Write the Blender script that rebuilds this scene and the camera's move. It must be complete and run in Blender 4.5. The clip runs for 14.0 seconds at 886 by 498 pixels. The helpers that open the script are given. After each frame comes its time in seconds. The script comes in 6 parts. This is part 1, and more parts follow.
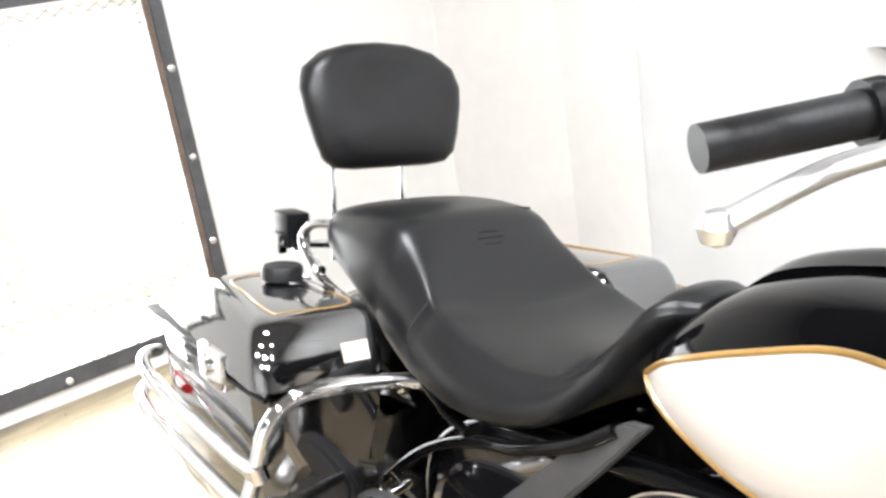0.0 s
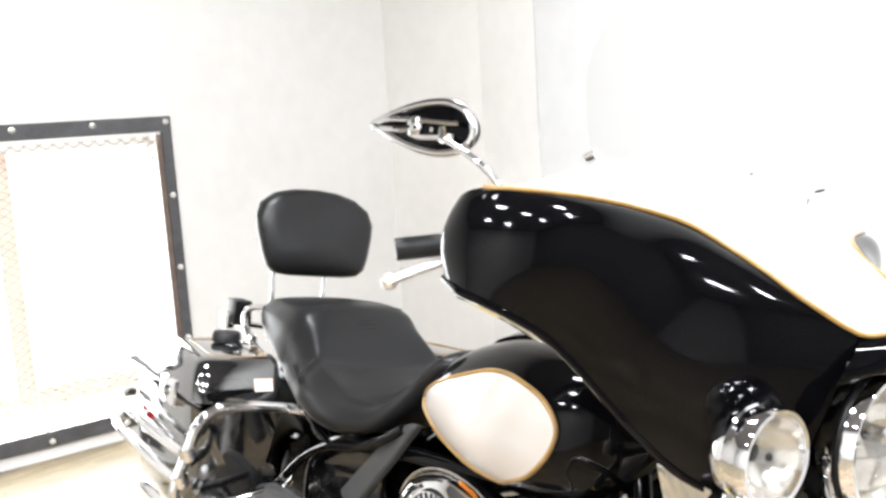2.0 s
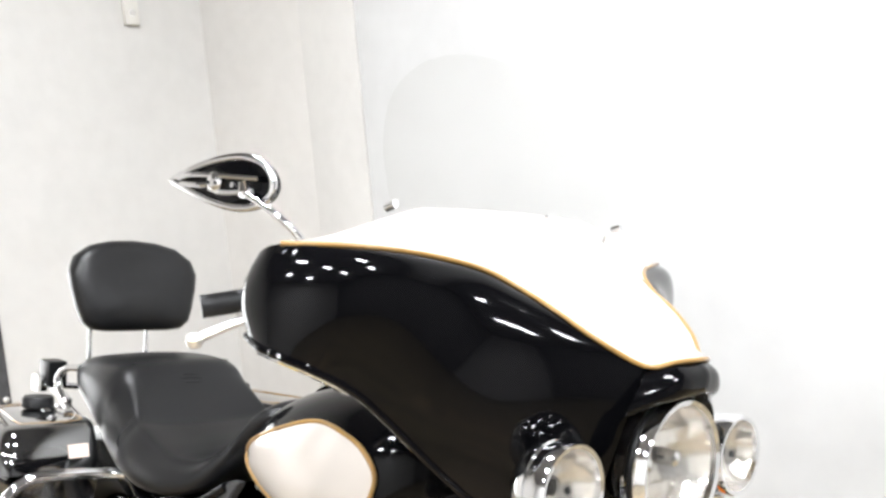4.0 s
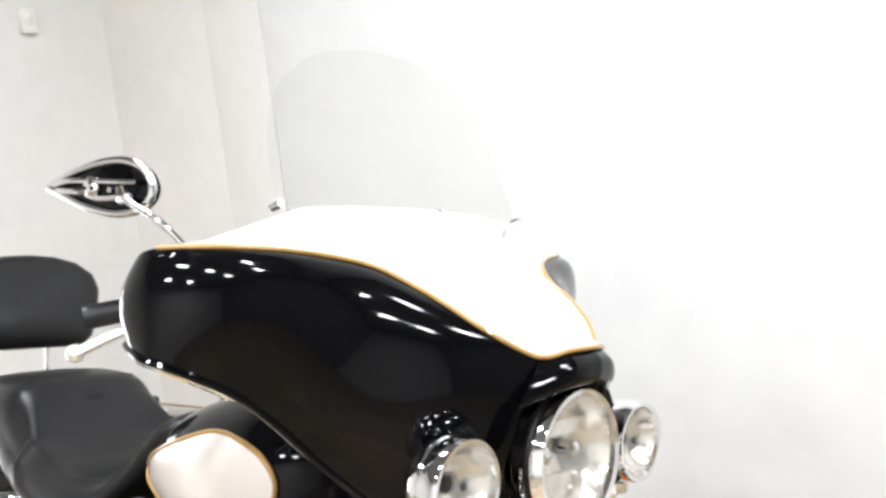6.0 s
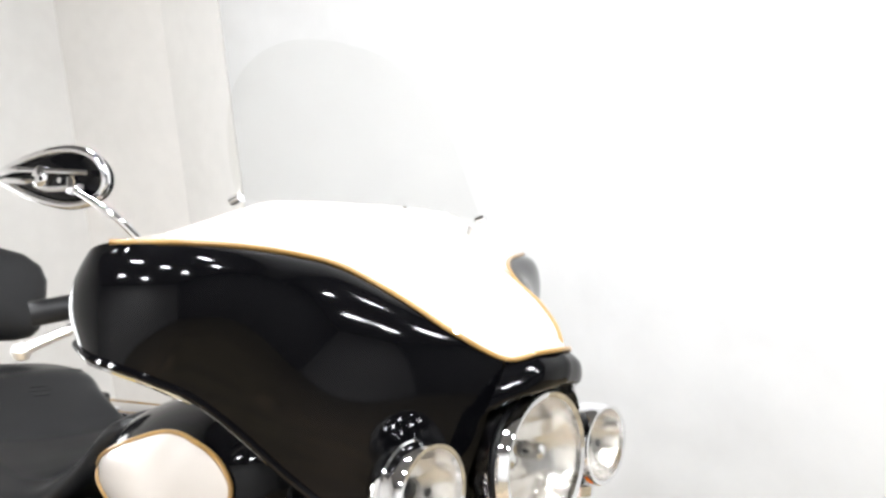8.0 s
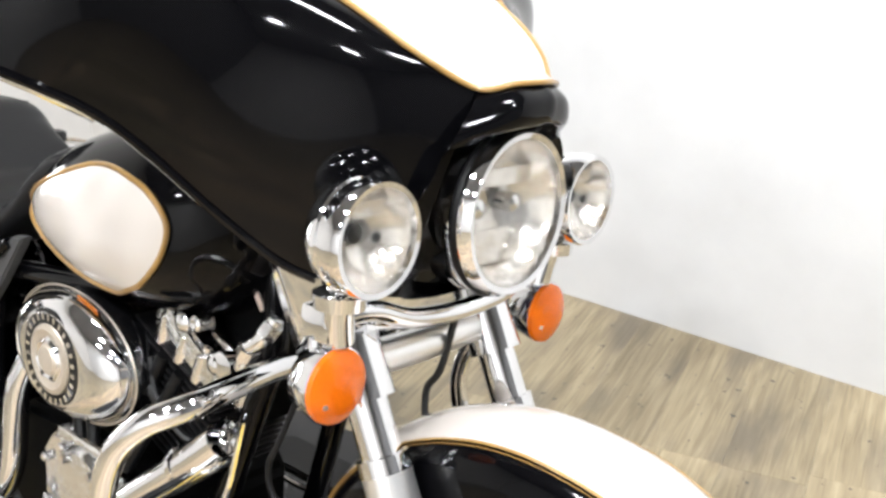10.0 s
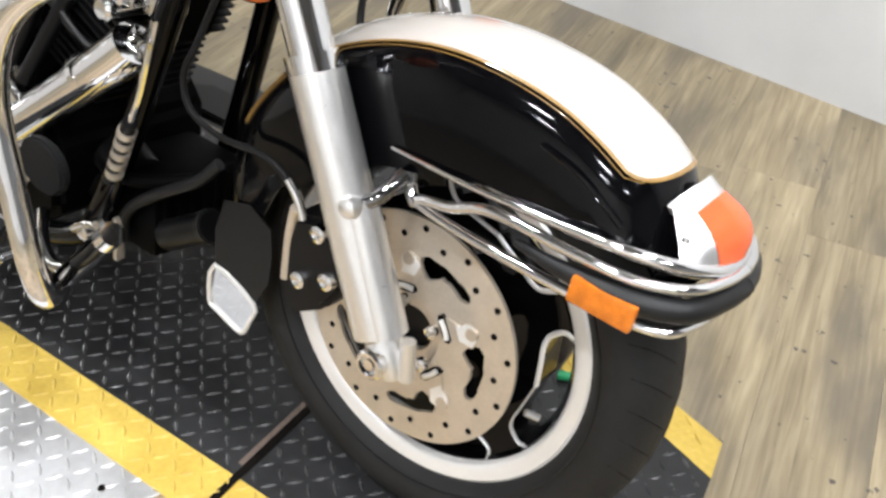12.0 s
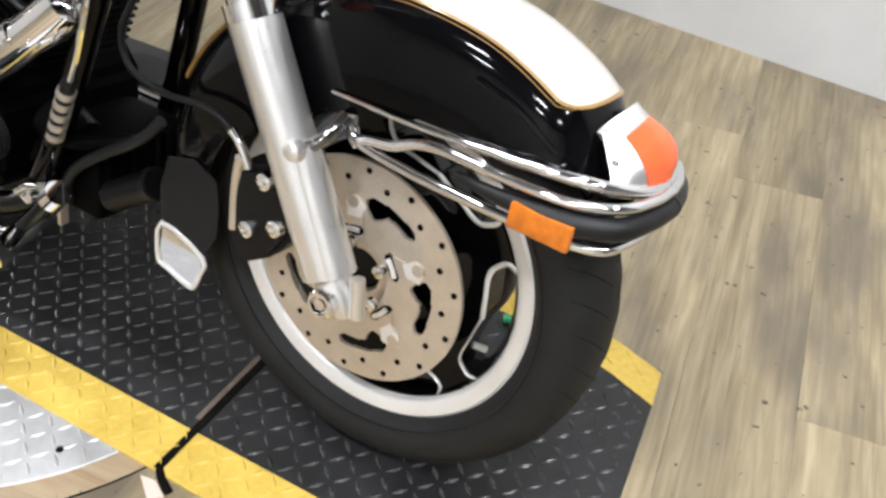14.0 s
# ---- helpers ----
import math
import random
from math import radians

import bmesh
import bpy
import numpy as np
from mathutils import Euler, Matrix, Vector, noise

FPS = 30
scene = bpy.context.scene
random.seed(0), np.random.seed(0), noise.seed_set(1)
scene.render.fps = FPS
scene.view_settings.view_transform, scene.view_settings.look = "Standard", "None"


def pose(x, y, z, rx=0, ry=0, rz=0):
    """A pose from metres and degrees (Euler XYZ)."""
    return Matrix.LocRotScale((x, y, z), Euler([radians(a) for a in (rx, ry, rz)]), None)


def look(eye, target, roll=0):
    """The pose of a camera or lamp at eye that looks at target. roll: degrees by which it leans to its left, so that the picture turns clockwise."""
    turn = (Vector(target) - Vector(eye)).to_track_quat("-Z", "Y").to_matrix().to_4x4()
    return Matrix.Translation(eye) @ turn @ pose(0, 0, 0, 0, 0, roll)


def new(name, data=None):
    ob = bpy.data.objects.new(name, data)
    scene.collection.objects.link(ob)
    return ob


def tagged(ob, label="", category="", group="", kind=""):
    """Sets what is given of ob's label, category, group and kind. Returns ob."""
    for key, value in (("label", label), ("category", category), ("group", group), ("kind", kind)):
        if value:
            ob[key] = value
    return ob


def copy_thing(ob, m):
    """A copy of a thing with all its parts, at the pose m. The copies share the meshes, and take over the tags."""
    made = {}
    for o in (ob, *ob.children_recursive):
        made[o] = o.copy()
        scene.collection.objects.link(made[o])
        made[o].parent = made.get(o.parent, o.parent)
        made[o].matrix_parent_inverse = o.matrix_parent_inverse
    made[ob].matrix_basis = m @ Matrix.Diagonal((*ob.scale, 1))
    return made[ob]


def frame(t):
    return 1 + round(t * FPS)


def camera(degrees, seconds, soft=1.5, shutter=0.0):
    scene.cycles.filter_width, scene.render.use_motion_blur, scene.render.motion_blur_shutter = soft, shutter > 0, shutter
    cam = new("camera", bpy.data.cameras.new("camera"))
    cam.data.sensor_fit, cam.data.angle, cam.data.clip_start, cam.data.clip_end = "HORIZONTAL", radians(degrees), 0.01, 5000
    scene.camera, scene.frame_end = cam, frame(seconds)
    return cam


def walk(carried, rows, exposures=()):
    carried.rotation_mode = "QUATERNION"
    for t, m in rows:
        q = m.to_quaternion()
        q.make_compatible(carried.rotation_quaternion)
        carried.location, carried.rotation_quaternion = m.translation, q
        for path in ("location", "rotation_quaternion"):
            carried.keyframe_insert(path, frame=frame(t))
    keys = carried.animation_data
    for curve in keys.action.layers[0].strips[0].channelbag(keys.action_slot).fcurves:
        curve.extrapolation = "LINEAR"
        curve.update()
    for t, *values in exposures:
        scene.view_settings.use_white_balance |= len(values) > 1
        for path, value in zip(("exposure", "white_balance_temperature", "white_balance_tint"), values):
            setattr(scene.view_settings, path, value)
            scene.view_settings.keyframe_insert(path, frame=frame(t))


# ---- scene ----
cam = camera(52.18, 14.0, soft=2.9)
ROWS = [
    (0.0, -0.23, -0.6736, 1.3133, 71.721, 8.63, 44.179),
    (0.5, 0.0286, -0.6586, 1.3060, 75.352, 5.34, 54.56),
    (1.0, 0.2196, -0.735, 1.2920, 75.715, 6.0, 51.16),
    (1.5, 0.3651, -0.9307, 1.3107, 76.7, 4.806, 45.971),
    (2.0, 0.4746, -1.0345, 1.3641, 81.279, 3.486, 44.829),
    (2.5, 0.5036, -1.0471, 1.3914, 82.327, 3.433, 40.955),
    (3.0, 0.5098, -1.0349, 1.3878, 82.744, 4.01, 38.946),
    (3.5, 0.5164, -1.0152, 1.3859, 82.177, 5.056, 36.777),
    (4.0, 0.5294, -1.0001, 1.3869, 82.619, 4.883, 34.952),
    (4.2, 0.5338, -0.9962, 1.3856, 82.437, 5.076, 34.223),
    (6.5, 0.5674, -0.9464, 1.3675, 82.627, 7.033, 28.885),
    (7.0, 0.5611, -0.9455, 1.3744, 82.731, 7.157, 27.384),
    (9.3, 0.5086, -0.8172, 1.3367, 74.831, 3.828, 29.129),
    (9.5, 0.5057, -0.7894, 1.3169, 72.571, 3.852, 29.102),
    (10.0, 0.4934, -0.7647, 1.2739, 67.416, 2.849, 28.502),
    (10.5, 0.4832, -0.7539, 1.2256, 62.52, 1.33, 27.533),
    (11.0, 0.4682, -0.7507, 1.1914, 58.42, -0.589, 26.438),
    (11.5, 0.4719, -0.7522, 1.1434, 54.563, -2.009, 26.437),
    (12.0, 0.4677, -0.7655, 1.1018, 50.611, -3.032, 26.22),
    (12.5, 0.4672, -0.7776, 1.0695, 47.801, -3.824, 25.288),
    (13.0, 0.4685, -0.7947, 1.0448, 46.411, -5.333, 25.133),
    (13.5, 0.4678, -0.8226, 1.045, 46.512, -5.052, 21.911),
    (14.0, 0.4916, -0.8219, 1.0888, 49.663, -3.25, 21.659),
]
EXPOSURES = [(0.0, 0.17), (1.5, 0.02), (3.0, -0.18), (4.2, -0.20), (7.2, -0.26), (9.5, -0.18), (10.5, -0.24), (12.0, -0.60), (14.0, -0.72)]
walk(cam, [(t, pose(x, y, z, rx, ry, rz)) for t, x, y, z, rx, ry, rz in ROWS], EXPOSURES)


# ---- light and exposure ----
world = bpy.data.worlds.new("world")
scene.world = world
world.use_nodes = True
wn = world.node_tree
bg = wn.nodes["Background"]
sky = wn.nodes.new("ShaderNodeTexSky")
sky.sky_type, sky.sun_disc, sky.sun_elevation, sky.sun_rotation = "NISHITA", False, radians(40), radians(250)
wn.links.new(sky.outputs[0], bg.inputs[0])
bg.inputs[1].default_value = 0.12


def area_lamp(name, x, y, z, rx, ry, rz, sx, sy, power, colour=(1, 1, 1)):
    data = bpy.data.lights.new(name, "AREA")
    data.shape, data.size, data.size_y, data.energy, data.color = "RECTANGLE", sx, sy, power, colour
    ob = new(name, data)
    ob.matrix_world = pose(x, y, z, rx, ry, rz)
    return ob


# ---- materials ----
def mat(name, base, rough=0.5, metal=0.0, coat=0.0, spec=0.5, noise_scale=0.0, noise_mix=0.0, bump=0.0, bump_scale=200.0,
        rough_var=0.0, transmission=0.0, ior=1.45, second=None):
    m = bpy.data.materials.new(name)
    m.use_nodes = True
    nt = m.node_tree
    b = nt.nodes["Principled BSDF"]
    b.inputs["Base Color"].default_value = (*base, 1)
    b.inputs["Roughness"].default_value = rough
    b.inputs["Metallic"].default_value = metal
    b.inputs["Coat Weight"].default_value = coat
    b.inputs["Coat Roughness"].default_value = 0.03
    b.inputs["Specular IOR Level"].default_value = spec
    b.inputs["Transmission Weight"].default_value = transmission
    b.inputs["IOR"].default_value = ior
    tc = nt.nodes.new("ShaderNodeTexCoord")
    if noise_mix or rough_var:
        n = nt.nodes.new("ShaderNodeTexNoise")
        n.inputs["Scale"].default_value, n.inputs["Detail"].default_value = noise_scale, 6
        nt.links.new(tc.outputs["Object"], n.inputs["Vector"])
        n2 = nt.nodes.new("ShaderNodeTexNoise")
        n2.inputs["Scale"].default_value, n2.inputs["Detail"].default_value = noise_scale * 9, 4
        nt.links.new(tc.outputs["Object"], n2.inputs["Vector"])
        add = nt.nodes.new("ShaderNodeMath")
        add.operation = "MULTIPLY_ADD"
        add.inputs[1].default_value, add.inputs[2].default_value = 0.4, 0.0
        nt.links.new(n2.outputs[0], add.inputs[0])
        both = nt.nodes.new("ShaderNodeMath")
        both.operation = "MULTIPLY_ADD"
        both.inputs[1].default_value = 0.6
        nt.links.new(n.outputs[0], both.inputs[0])
        nt.links.new(add.outputs[0], both.inputs[2])
        if noise_mix:
            ramp = nt.nodes.new("ShaderNodeValToRGB")
            two = second or [c * (1 - noise_mix) for c in base]
            ramp.color_ramp.elements[0].position, ramp.color_ramp.elements[0].color = 0.35, (*two, 1)
            ramp.color_ramp.elements[1].position, ramp.color_ramp.elements[1].color = 0.65, (*base, 1)
            nt.links.new(both.outputs[0], ramp.inputs[0])
            nt.links.new(ramp.outputs[0], b.inputs["Base Color"])
        if rough_var:
            rr = nt.nodes.new("ShaderNodeMapRange")
            rr.inputs["To Min"].default_value, rr.inputs["To Max"].default_value = max(0.0, rough - rough_var), rough + rough_var
            nt.links.new(both.outputs[0], rr.inputs["Value"])
            nt.links.new(rr.outputs[0], b.inputs["Roughness"])
    if bump:
        nb = nt.nodes.new("ShaderNodeTexNoise")
        nb.inputs["Scale"].default_value, nb.inputs["Detail"].default_value = bump_scale, 5
        nt.links.new(tc.outputs["Object"], nb.inputs["Vector"])
        bp = nt.nodes.new("ShaderNodeBump")
        bp.inputs["Strength"].default_value, bp.inputs["Distance"].default_value = bump, 0.002
        nt.links.new(nb.outputs[0], bp.inputs["Height"])
        nt.links.new(bp.outputs[0], b.inputs["Normal"])
    return m


def glow(name, colour, strength):
    m = bpy.data.materials.new(name)
    m.use_nodes = True
    nt = m.node_tree
    nt.nodes.remove(nt.nodes["Principled BSDF"])
    e = nt.nodes.new("ShaderNodeEmission")
    e.inputs[0].default_value, e.inputs[1].default_value = (*colour, 1), strength
    nt.links.new(e.outputs[0], nt.nodes["Material Output"].inputs[0])
    return m


def clear(name, tint, gloss):
    """A thin clear pane: lets light through, with a little gloss."""
    m = bpy.data.materials.new(name)
    m.use_nodes = True
    nt = m.node_tree
    nt.nodes.remove(nt.nodes["Principled BSDF"])
    tr, gl, mx = (nt.nodes.new("ShaderNode" + k) for k in ("BsdfTransparent", "BsdfGlossy", "MixShader"))
    tr.inputs[0].default_value = (*tint, 1)
    gl.inputs["Roughness"].default_value = 0.02
    mx.inputs[0].default_value = gloss
    nt.links.new(tr.outputs[0], mx.inputs[1])
    nt.links.new(gl.outputs[0], mx.inputs[2])
    nt.links.new(mx.outputs[0], nt.nodes["Material Output"].inputs[0])
    return m


M_BLACK = mat("black_paint", (0.0015, 0.0015, 0.0019), 0.075, spec=0.24, noise_scale=3, rough_var=0.025)
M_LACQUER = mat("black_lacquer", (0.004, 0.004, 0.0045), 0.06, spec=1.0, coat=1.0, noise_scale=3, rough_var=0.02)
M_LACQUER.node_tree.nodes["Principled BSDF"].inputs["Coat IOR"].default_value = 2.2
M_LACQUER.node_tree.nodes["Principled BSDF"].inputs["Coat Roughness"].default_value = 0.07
M_DARK = mat("dull_black_enamel", (0.0018, 0.0018, 0.0019), 0.6, spec=0.05, noise_scale=20, noise_mix=0.3, rough_var=0.1)
M_WHITE = mat("pearl_white_paint", (0.575, 0.53, 0.485), 0.16, coat=1.0, noise_scale=4, rough_var=0.03, noise_mix=0.03)
M_GOLD = mat("gold_pinstripe", (0.34, 0.195, 0.055), 0.32, coat=0.6, noise_scale=60, noise_mix=0.25)
M_CHROME = mat("chrome", (0.82, 0.82, 0.83), 0.05, metal=1.0, noise_scale=14, rough_var=0.035)
M_ALU = mat("cast_aluminium", (0.87, 0.86, 0.845), 0.30, metal=0.92, noise_scale=25, noise_mix=0.06, rough_var=0.08, bump=0.05, bump_scale=500)
M_CAST = mat("polished_casting", (0.88, 0.88, 0.885), 0.10, metal=1.0, noise_scale=38, noise_mix=0.08, rough_var=0.08, bump=0.9, bump_scale=70)
M_STEEL = mat("brushed_steel", (0.64, 0.57, 0.48), 0.36, metal=0.7, noise_scale=30, noise_mix=0.15, rough_var=0.08)
M_RIM = mat("machined_rim", (0.80, 0.785, 0.765), 0.32, metal=0.4, coat=0.3, noise_scale=20, noise_mix=0.05, rough_var=0.06)
M_TYRE = mat("tyre_rubber", (0.017, 0.017, 0.0176), 0.58, spec=0.25, noise_scale=30, noise_mix=0.35, bump=0.25, bump_scale=900, rough_var=0.08)
M_RUBBER = mat("black_rubber", (0.010, 0.010, 0.0105), 0.45, spec=0.35, noise_scale=40, noise_mix=0.3, rough_var=0.08)
M_LEATHER = mat("black_vinyl", (0.0065, 0.0065, 0.007), 0.35, spec=0.42, noise_scale=8, noise_mix=0.15, bump=0.03, bump_scale=500, rough_var=0.03)
M_MATTE = mat("satin_black", (0.005, 0.005, 0.0055), 0.36, spec=0.22, noise_scale=20, noise_mix=0.3, rough_var=0.08)
M_GREYBLK = mat("grey_plastic", (0.010, 0.010, 0.0105), 0.45, spec=0.2, noise_scale=20, noise_mix=0.2, bump=0.1)
M_AMBER = mat("amber_lens", (0.70, 0.135, 0.004), 0.14, coat=0.15, spec=0.35, noise_scale=40, noise_mix=0.2, bump=0.15, bump_scale=300)
M_REFLECT = mat("amber_reflector", (0.66, 0.18, 0.007), 0.22, coat=0.6, noise_scale=90, noise_mix=0.35, bump=0.5, bump_scale=600)
M_CORAL = mat("red_orange_lens", (0.80, 0.13, 0.045), 0.15, coat=0.5, noise_scale=50, noise_mix=0.12)
M_RED = mat("red_lens", (0.5, 0.01, 0.012), 0.15, coat=0.5)
M_GLASS = clear("clear_glass", (0.97, 0.97, 0.965), 0.04)
M_SCREEN = clear("clear_acrylic", (0.977, 0.978, 0.973), 0.0008)
M_BOWL = mat("reflector_bowl", (0.86, 0.845, 0.82), 0.16, metal=0.75, coat=0.3, noise_scale=38, noise_mix=0.3, second=(0.66, 0.61, 0.55), rough_var=0.08, bump=0.5, bump_scale=45)
M_STICKER = mat("paper_sticker", (0.72, 0.58, 0.50), 0.6, noise_scale=80, noise_mix=0.15)
M_YELLOW = mat("yellow_tape", (0.66, 0.47, 0.10), 0.45, noise_scale=11, noise_mix=0.3, second=(0.50, 0.34, 0.06), bump=0.15, rough_var=0.08)
M_PLATE = mat("black_tread_plate", (0.023, 0.023, 0.024), 0.42, noise_scale=7, noise_mix=0.5, bump=0.12, bump_scale=300, rough_var=0.12)
M_TREAD = mat("worn_tread", (0.085, 0.085, 0.086), 0.27, spec=0.6, noise_scale=11, noise_mix=0.8, rough_var=0.1)
M_DISC = mat("silver_tread_plate", (0.62, 0.62, 0.62), 0.4, metal=0.6, noise_scale=8, noise_mix=0.2, bump=0.08, rough_var=0.1)
M_WALL = mat("white_wall_paint", (0.70, 0.695, 0.685), 0.75, noise_scale=0.8, noise_mix=0.08, bump=0.08, bump_scale=140)
# White wall paint darkened for the north wall, putting weaker light into its colour.
M_NORTH = mat("dimmed_white_wall_paint", (0.60, 0.60, 0.595), 0.7, noise_scale=0.9, noise_mix=0.10, bump=0.08, bump_scale=140)
# Cream paint toned darker than the walls, with the corner's shade in it.
M_SHADE = mat("shaded_cream_wall_paint", (0.64, 0.62, 0.59), 0.75, noise_scale=1.6, noise_mix=0.08, bump=0.08, bump_scale=140)
M_PALE = mat("off_white_wall_paint", (0.665, 0.65, 0.625), 0.75, noise_scale=1.4, noise_mix=0.08, bump=0.08, bump_scale=140)
M_GREYWALL = mat("dark_grey_wall_paint", (0.16, 0.16, 0.163), 0.6, noise_scale=2.0, noise_mix=0.15)
M_CEIL = mat("ceiling_paint", (0.18, 0.18, 0.184), 0.8, noise_scale=2.0, noise_mix=0.1)
# Grey of the footboards; on the frame covers it paints in a reflection.
M_FLAP = mat("scuffed_grey_and_sheen_plastic", (0.065, 0.065, 0.066), 0.40, noise_scale=30, noise_mix=0.3, bump=0.12, rough_var=0.08)
M_FRAME = mat("weathered_steel_frame", (0.085, 0.085, 0.09), 0.5, noise_scale=12, noise_mix=0.4, bump=0.2, rough_var=0.1)
M_RUST = mat("bare_wood_edge", (0.17, 0.125, 0.10), 0.75, noise_scale=14, noise_mix=0.55, bump=0.3)
M_MULLION = mat("bare_wood_mullion", (0.64, 0.50, 0.42), 0.7, noise_scale=14, noise_mix=0.2, bump=0.2)
M_MESH = mat("galvanised_mesh", (0.36, 0.33, 0.30), 0.45, metal=0.4, noise_scale=20, noise_mix=0.3)
# Grimy steel; also the flat dark fill for shaded slots, holes and grooves.
M_SLOT = mat("grimy_steel_and_recess_shade", (0.008, 0.0065, 0.0055), 0.85, spec=0.05, noise_scale=60, noise_mix=0.5, bump=0.4)
M_LAMP = glow("lamp_tube", (0.96, 0.97, 1.0), 14.0)
M_DAY = glow("bright_daylight", (1.0, 1.0, 1.0), 3.0)
M_GREEN = mat("green_plastic", (0.02, 0.30, 0.12), 0.4, noise_scale=30, noise_mix=0.1)
M_IVORY = mat("ivory_plastic", (0.7, 0.68, 0.63), 0.4, noise_scale=30, noise_mix=0.05)


def plank_material(name, tones, grain_axis):
    """Vinyl planks: tone by piece, long grain, dark smudges and pits."""
    m = bpy.data.materials.new(name)
    m.use_nodes = True
    nt = m.node_tree
    b = nt.nodes["Principled BSDF"]
    L = nt.links.new
    geo = nt.nodes.new("ShaderNodeNewGeometry")
    info = nt.nodes.new("ShaderNodeObjectInfo")
    mp = nt.nodes.new("ShaderNodeMapping")
    mp.inputs["Scale"].default_value = (20, 2.6, 1) if grain_axis == "y" else (2.6, 20, 1)
    off = nt.nodes.new("ShaderNodeVectorMath")
    off.operation = "SCALE"
    off.inputs[0].default_value = (7.3, 11.1, 0)
    L(info.outputs["Random"], off.inputs["Scale"])
    L(geo.outputs["Position"], mp.inputs["Vector"])
    L(off.outputs[0], mp.inputs["Location"])
    grain = nt.nodes.new("ShaderNodeTexNoise")
    grain.inputs["Scale"].default_value, grain.inputs["Detail"].default_value, grain.inputs["Distortion"].default_value = 1.3, 8, 0.6
    L(mp.outputs[0], grain.inputs["Vector"])
    mp3 = nt.nodes.new("ShaderNodeMapping")
    mp3.inputs["Scale"].default_value = (95, 4.5, 1) if grain_axis == "y" else (4.5, 95, 1)
    L(geo.outputs["Position"], mp3.inputs["Vector"])
    L(off.outputs[0], mp3.inputs["Location"])
    fine = nt.nodes.new("ShaderNodeTexNoise")
    fine.inputs["Scale"].default_value, fine.inputs["Detail"].default_value, fine.inputs["Distortion"].default_value = 1.0, 6, 0.8
    L(mp3.outputs[0], fine.inputs["Vector"])
    blend = nt.nodes.new("ShaderNodeMix")
    blend.inputs["Factor"].default_value = 0.5
    L(grain.outputs[0], blend.inputs["A"])
    L(fine.outputs[0], blend.inputs["B"])
    ramp = nt.nodes.new("ShaderNodeValToRGB")
    e = ramp.color_ramp.elements
    e[0].position, e[0].color = 0.30, (*tones[0], 1)
    e[1].position, e[1].color = 0.70, (*tones[2], 1)
    mid = e.new(0.5)
    mid.color = (*tones[1], 1)
    L(blend.outputs["Result"], ramp.inputs[0])
    smudge = nt.nodes.new("ShaderNodeTexNoise")
    smudge.inputs["Scale"].default_value, smudge.inputs["Detail"].default_value = 2.6, 12
    mp2 = nt.nodes.new("ShaderNodeMapping")
    mp2.inputs["Scale"].default_value = (2.2, 0.8, 1) if grain_axis == "y" else (0.8, 2.2, 1)
    L(geo.outputs["Position"], mp2.inputs["Vector"])
    L(off.outputs[0], mp2.inputs["Location"])
    L(mp2.outputs[0], smudge.inputs["Vector"])
    sr = nt.nodes.new("ShaderNodeMapRange")
    sr.inputs["From Min"].default_value, sr.inputs["From Max"].default_value = 0.49, 0.64
    L(smudge.outputs[0], sr.inputs["Value"])
    mix = nt.nodes.new("ShaderNodeMix")
    mix.data_type = "RGBA"
    mix.inputs["B"].default_value = (*tones[3], 1)
    sc = nt.nodes.new("ShaderNodeMath")
    sc.operation = "MULTIPLY"
    sc.inputs[1].default_value = 0.72
    L(sr.outputs[0], sc.inputs[0])
    L(sc.outputs[0], mix.inputs["Factor"])
    L(ramp.outputs[0], mix.inputs["A"])
    pits = nt.nodes.new("ShaderNodeTexNoise")
    pits.inputs["Scale"].default_value, pits.inputs["Detail"].default_value = 48, 5
    L(geo.outputs["Position"], pits.inputs["Vector"])
    pr = nt.nodes.new("ShaderNodeMapRange")
    pr.inputs["From Min"].default_value, pr.inputs["From Max"].default_value = 0.680, 0.705
    L(pits.outputs[0], pr.inputs["Value"])
    mix2 = nt.nodes.new("ShaderNodeMix")
    mix2.data_type = "RGBA"
    mix2.inputs["B"].default_value = (0.06, 0.05, 0.045, 1)
    L(pr.outputs[0], mix2.inputs["Factor"])
    L(mix.outputs["Result"], mix2.inputs["A"])
    tone = nt.nodes.new("ShaderNodeHueSaturation")
    vr = nt.nodes.new("ShaderNodeMapRange")
    vr.inputs["To Min"].default_value, vr.inputs["To Max"].default_value = 0.78, 1.16
    L(info.outputs["Random"], vr.inputs["Value"])
    L(vr.outputs[0], tone.inputs["Value"])
    L(mix2.outputs["Result"], tone.inputs["Color"])
    L(tone.outputs[0], b.inputs["Base Color"])
    b.inputs["Roughness"].default_value = 0.38
    bp = nt.nodes.new("ShaderNodeBump")
    bp.inputs["Strength"].default_value, bp.inputs["Distance"].default_value = 0.12, 0.002
    L(grain.outputs[0], bp.inputs["Height"])
    L(bp.outputs[0], b.inputs["Normal"])
    return m


M_PLANK = plank_material("vinyl_plank", ((0.150, 0.117, 0.070), (0.268, 0.215, 0.132), (0.400, 0.330, 0.212), (0.118, 0.099, 0.074)), "y")
M_PLANK2 = plank_material("stained_plank", ((0.25, 0.155, 0.085), (0.35, 0.262, 0.165), (0.42, 0.345, 0.24), (0.19, 0.155, 0.115)), "x")


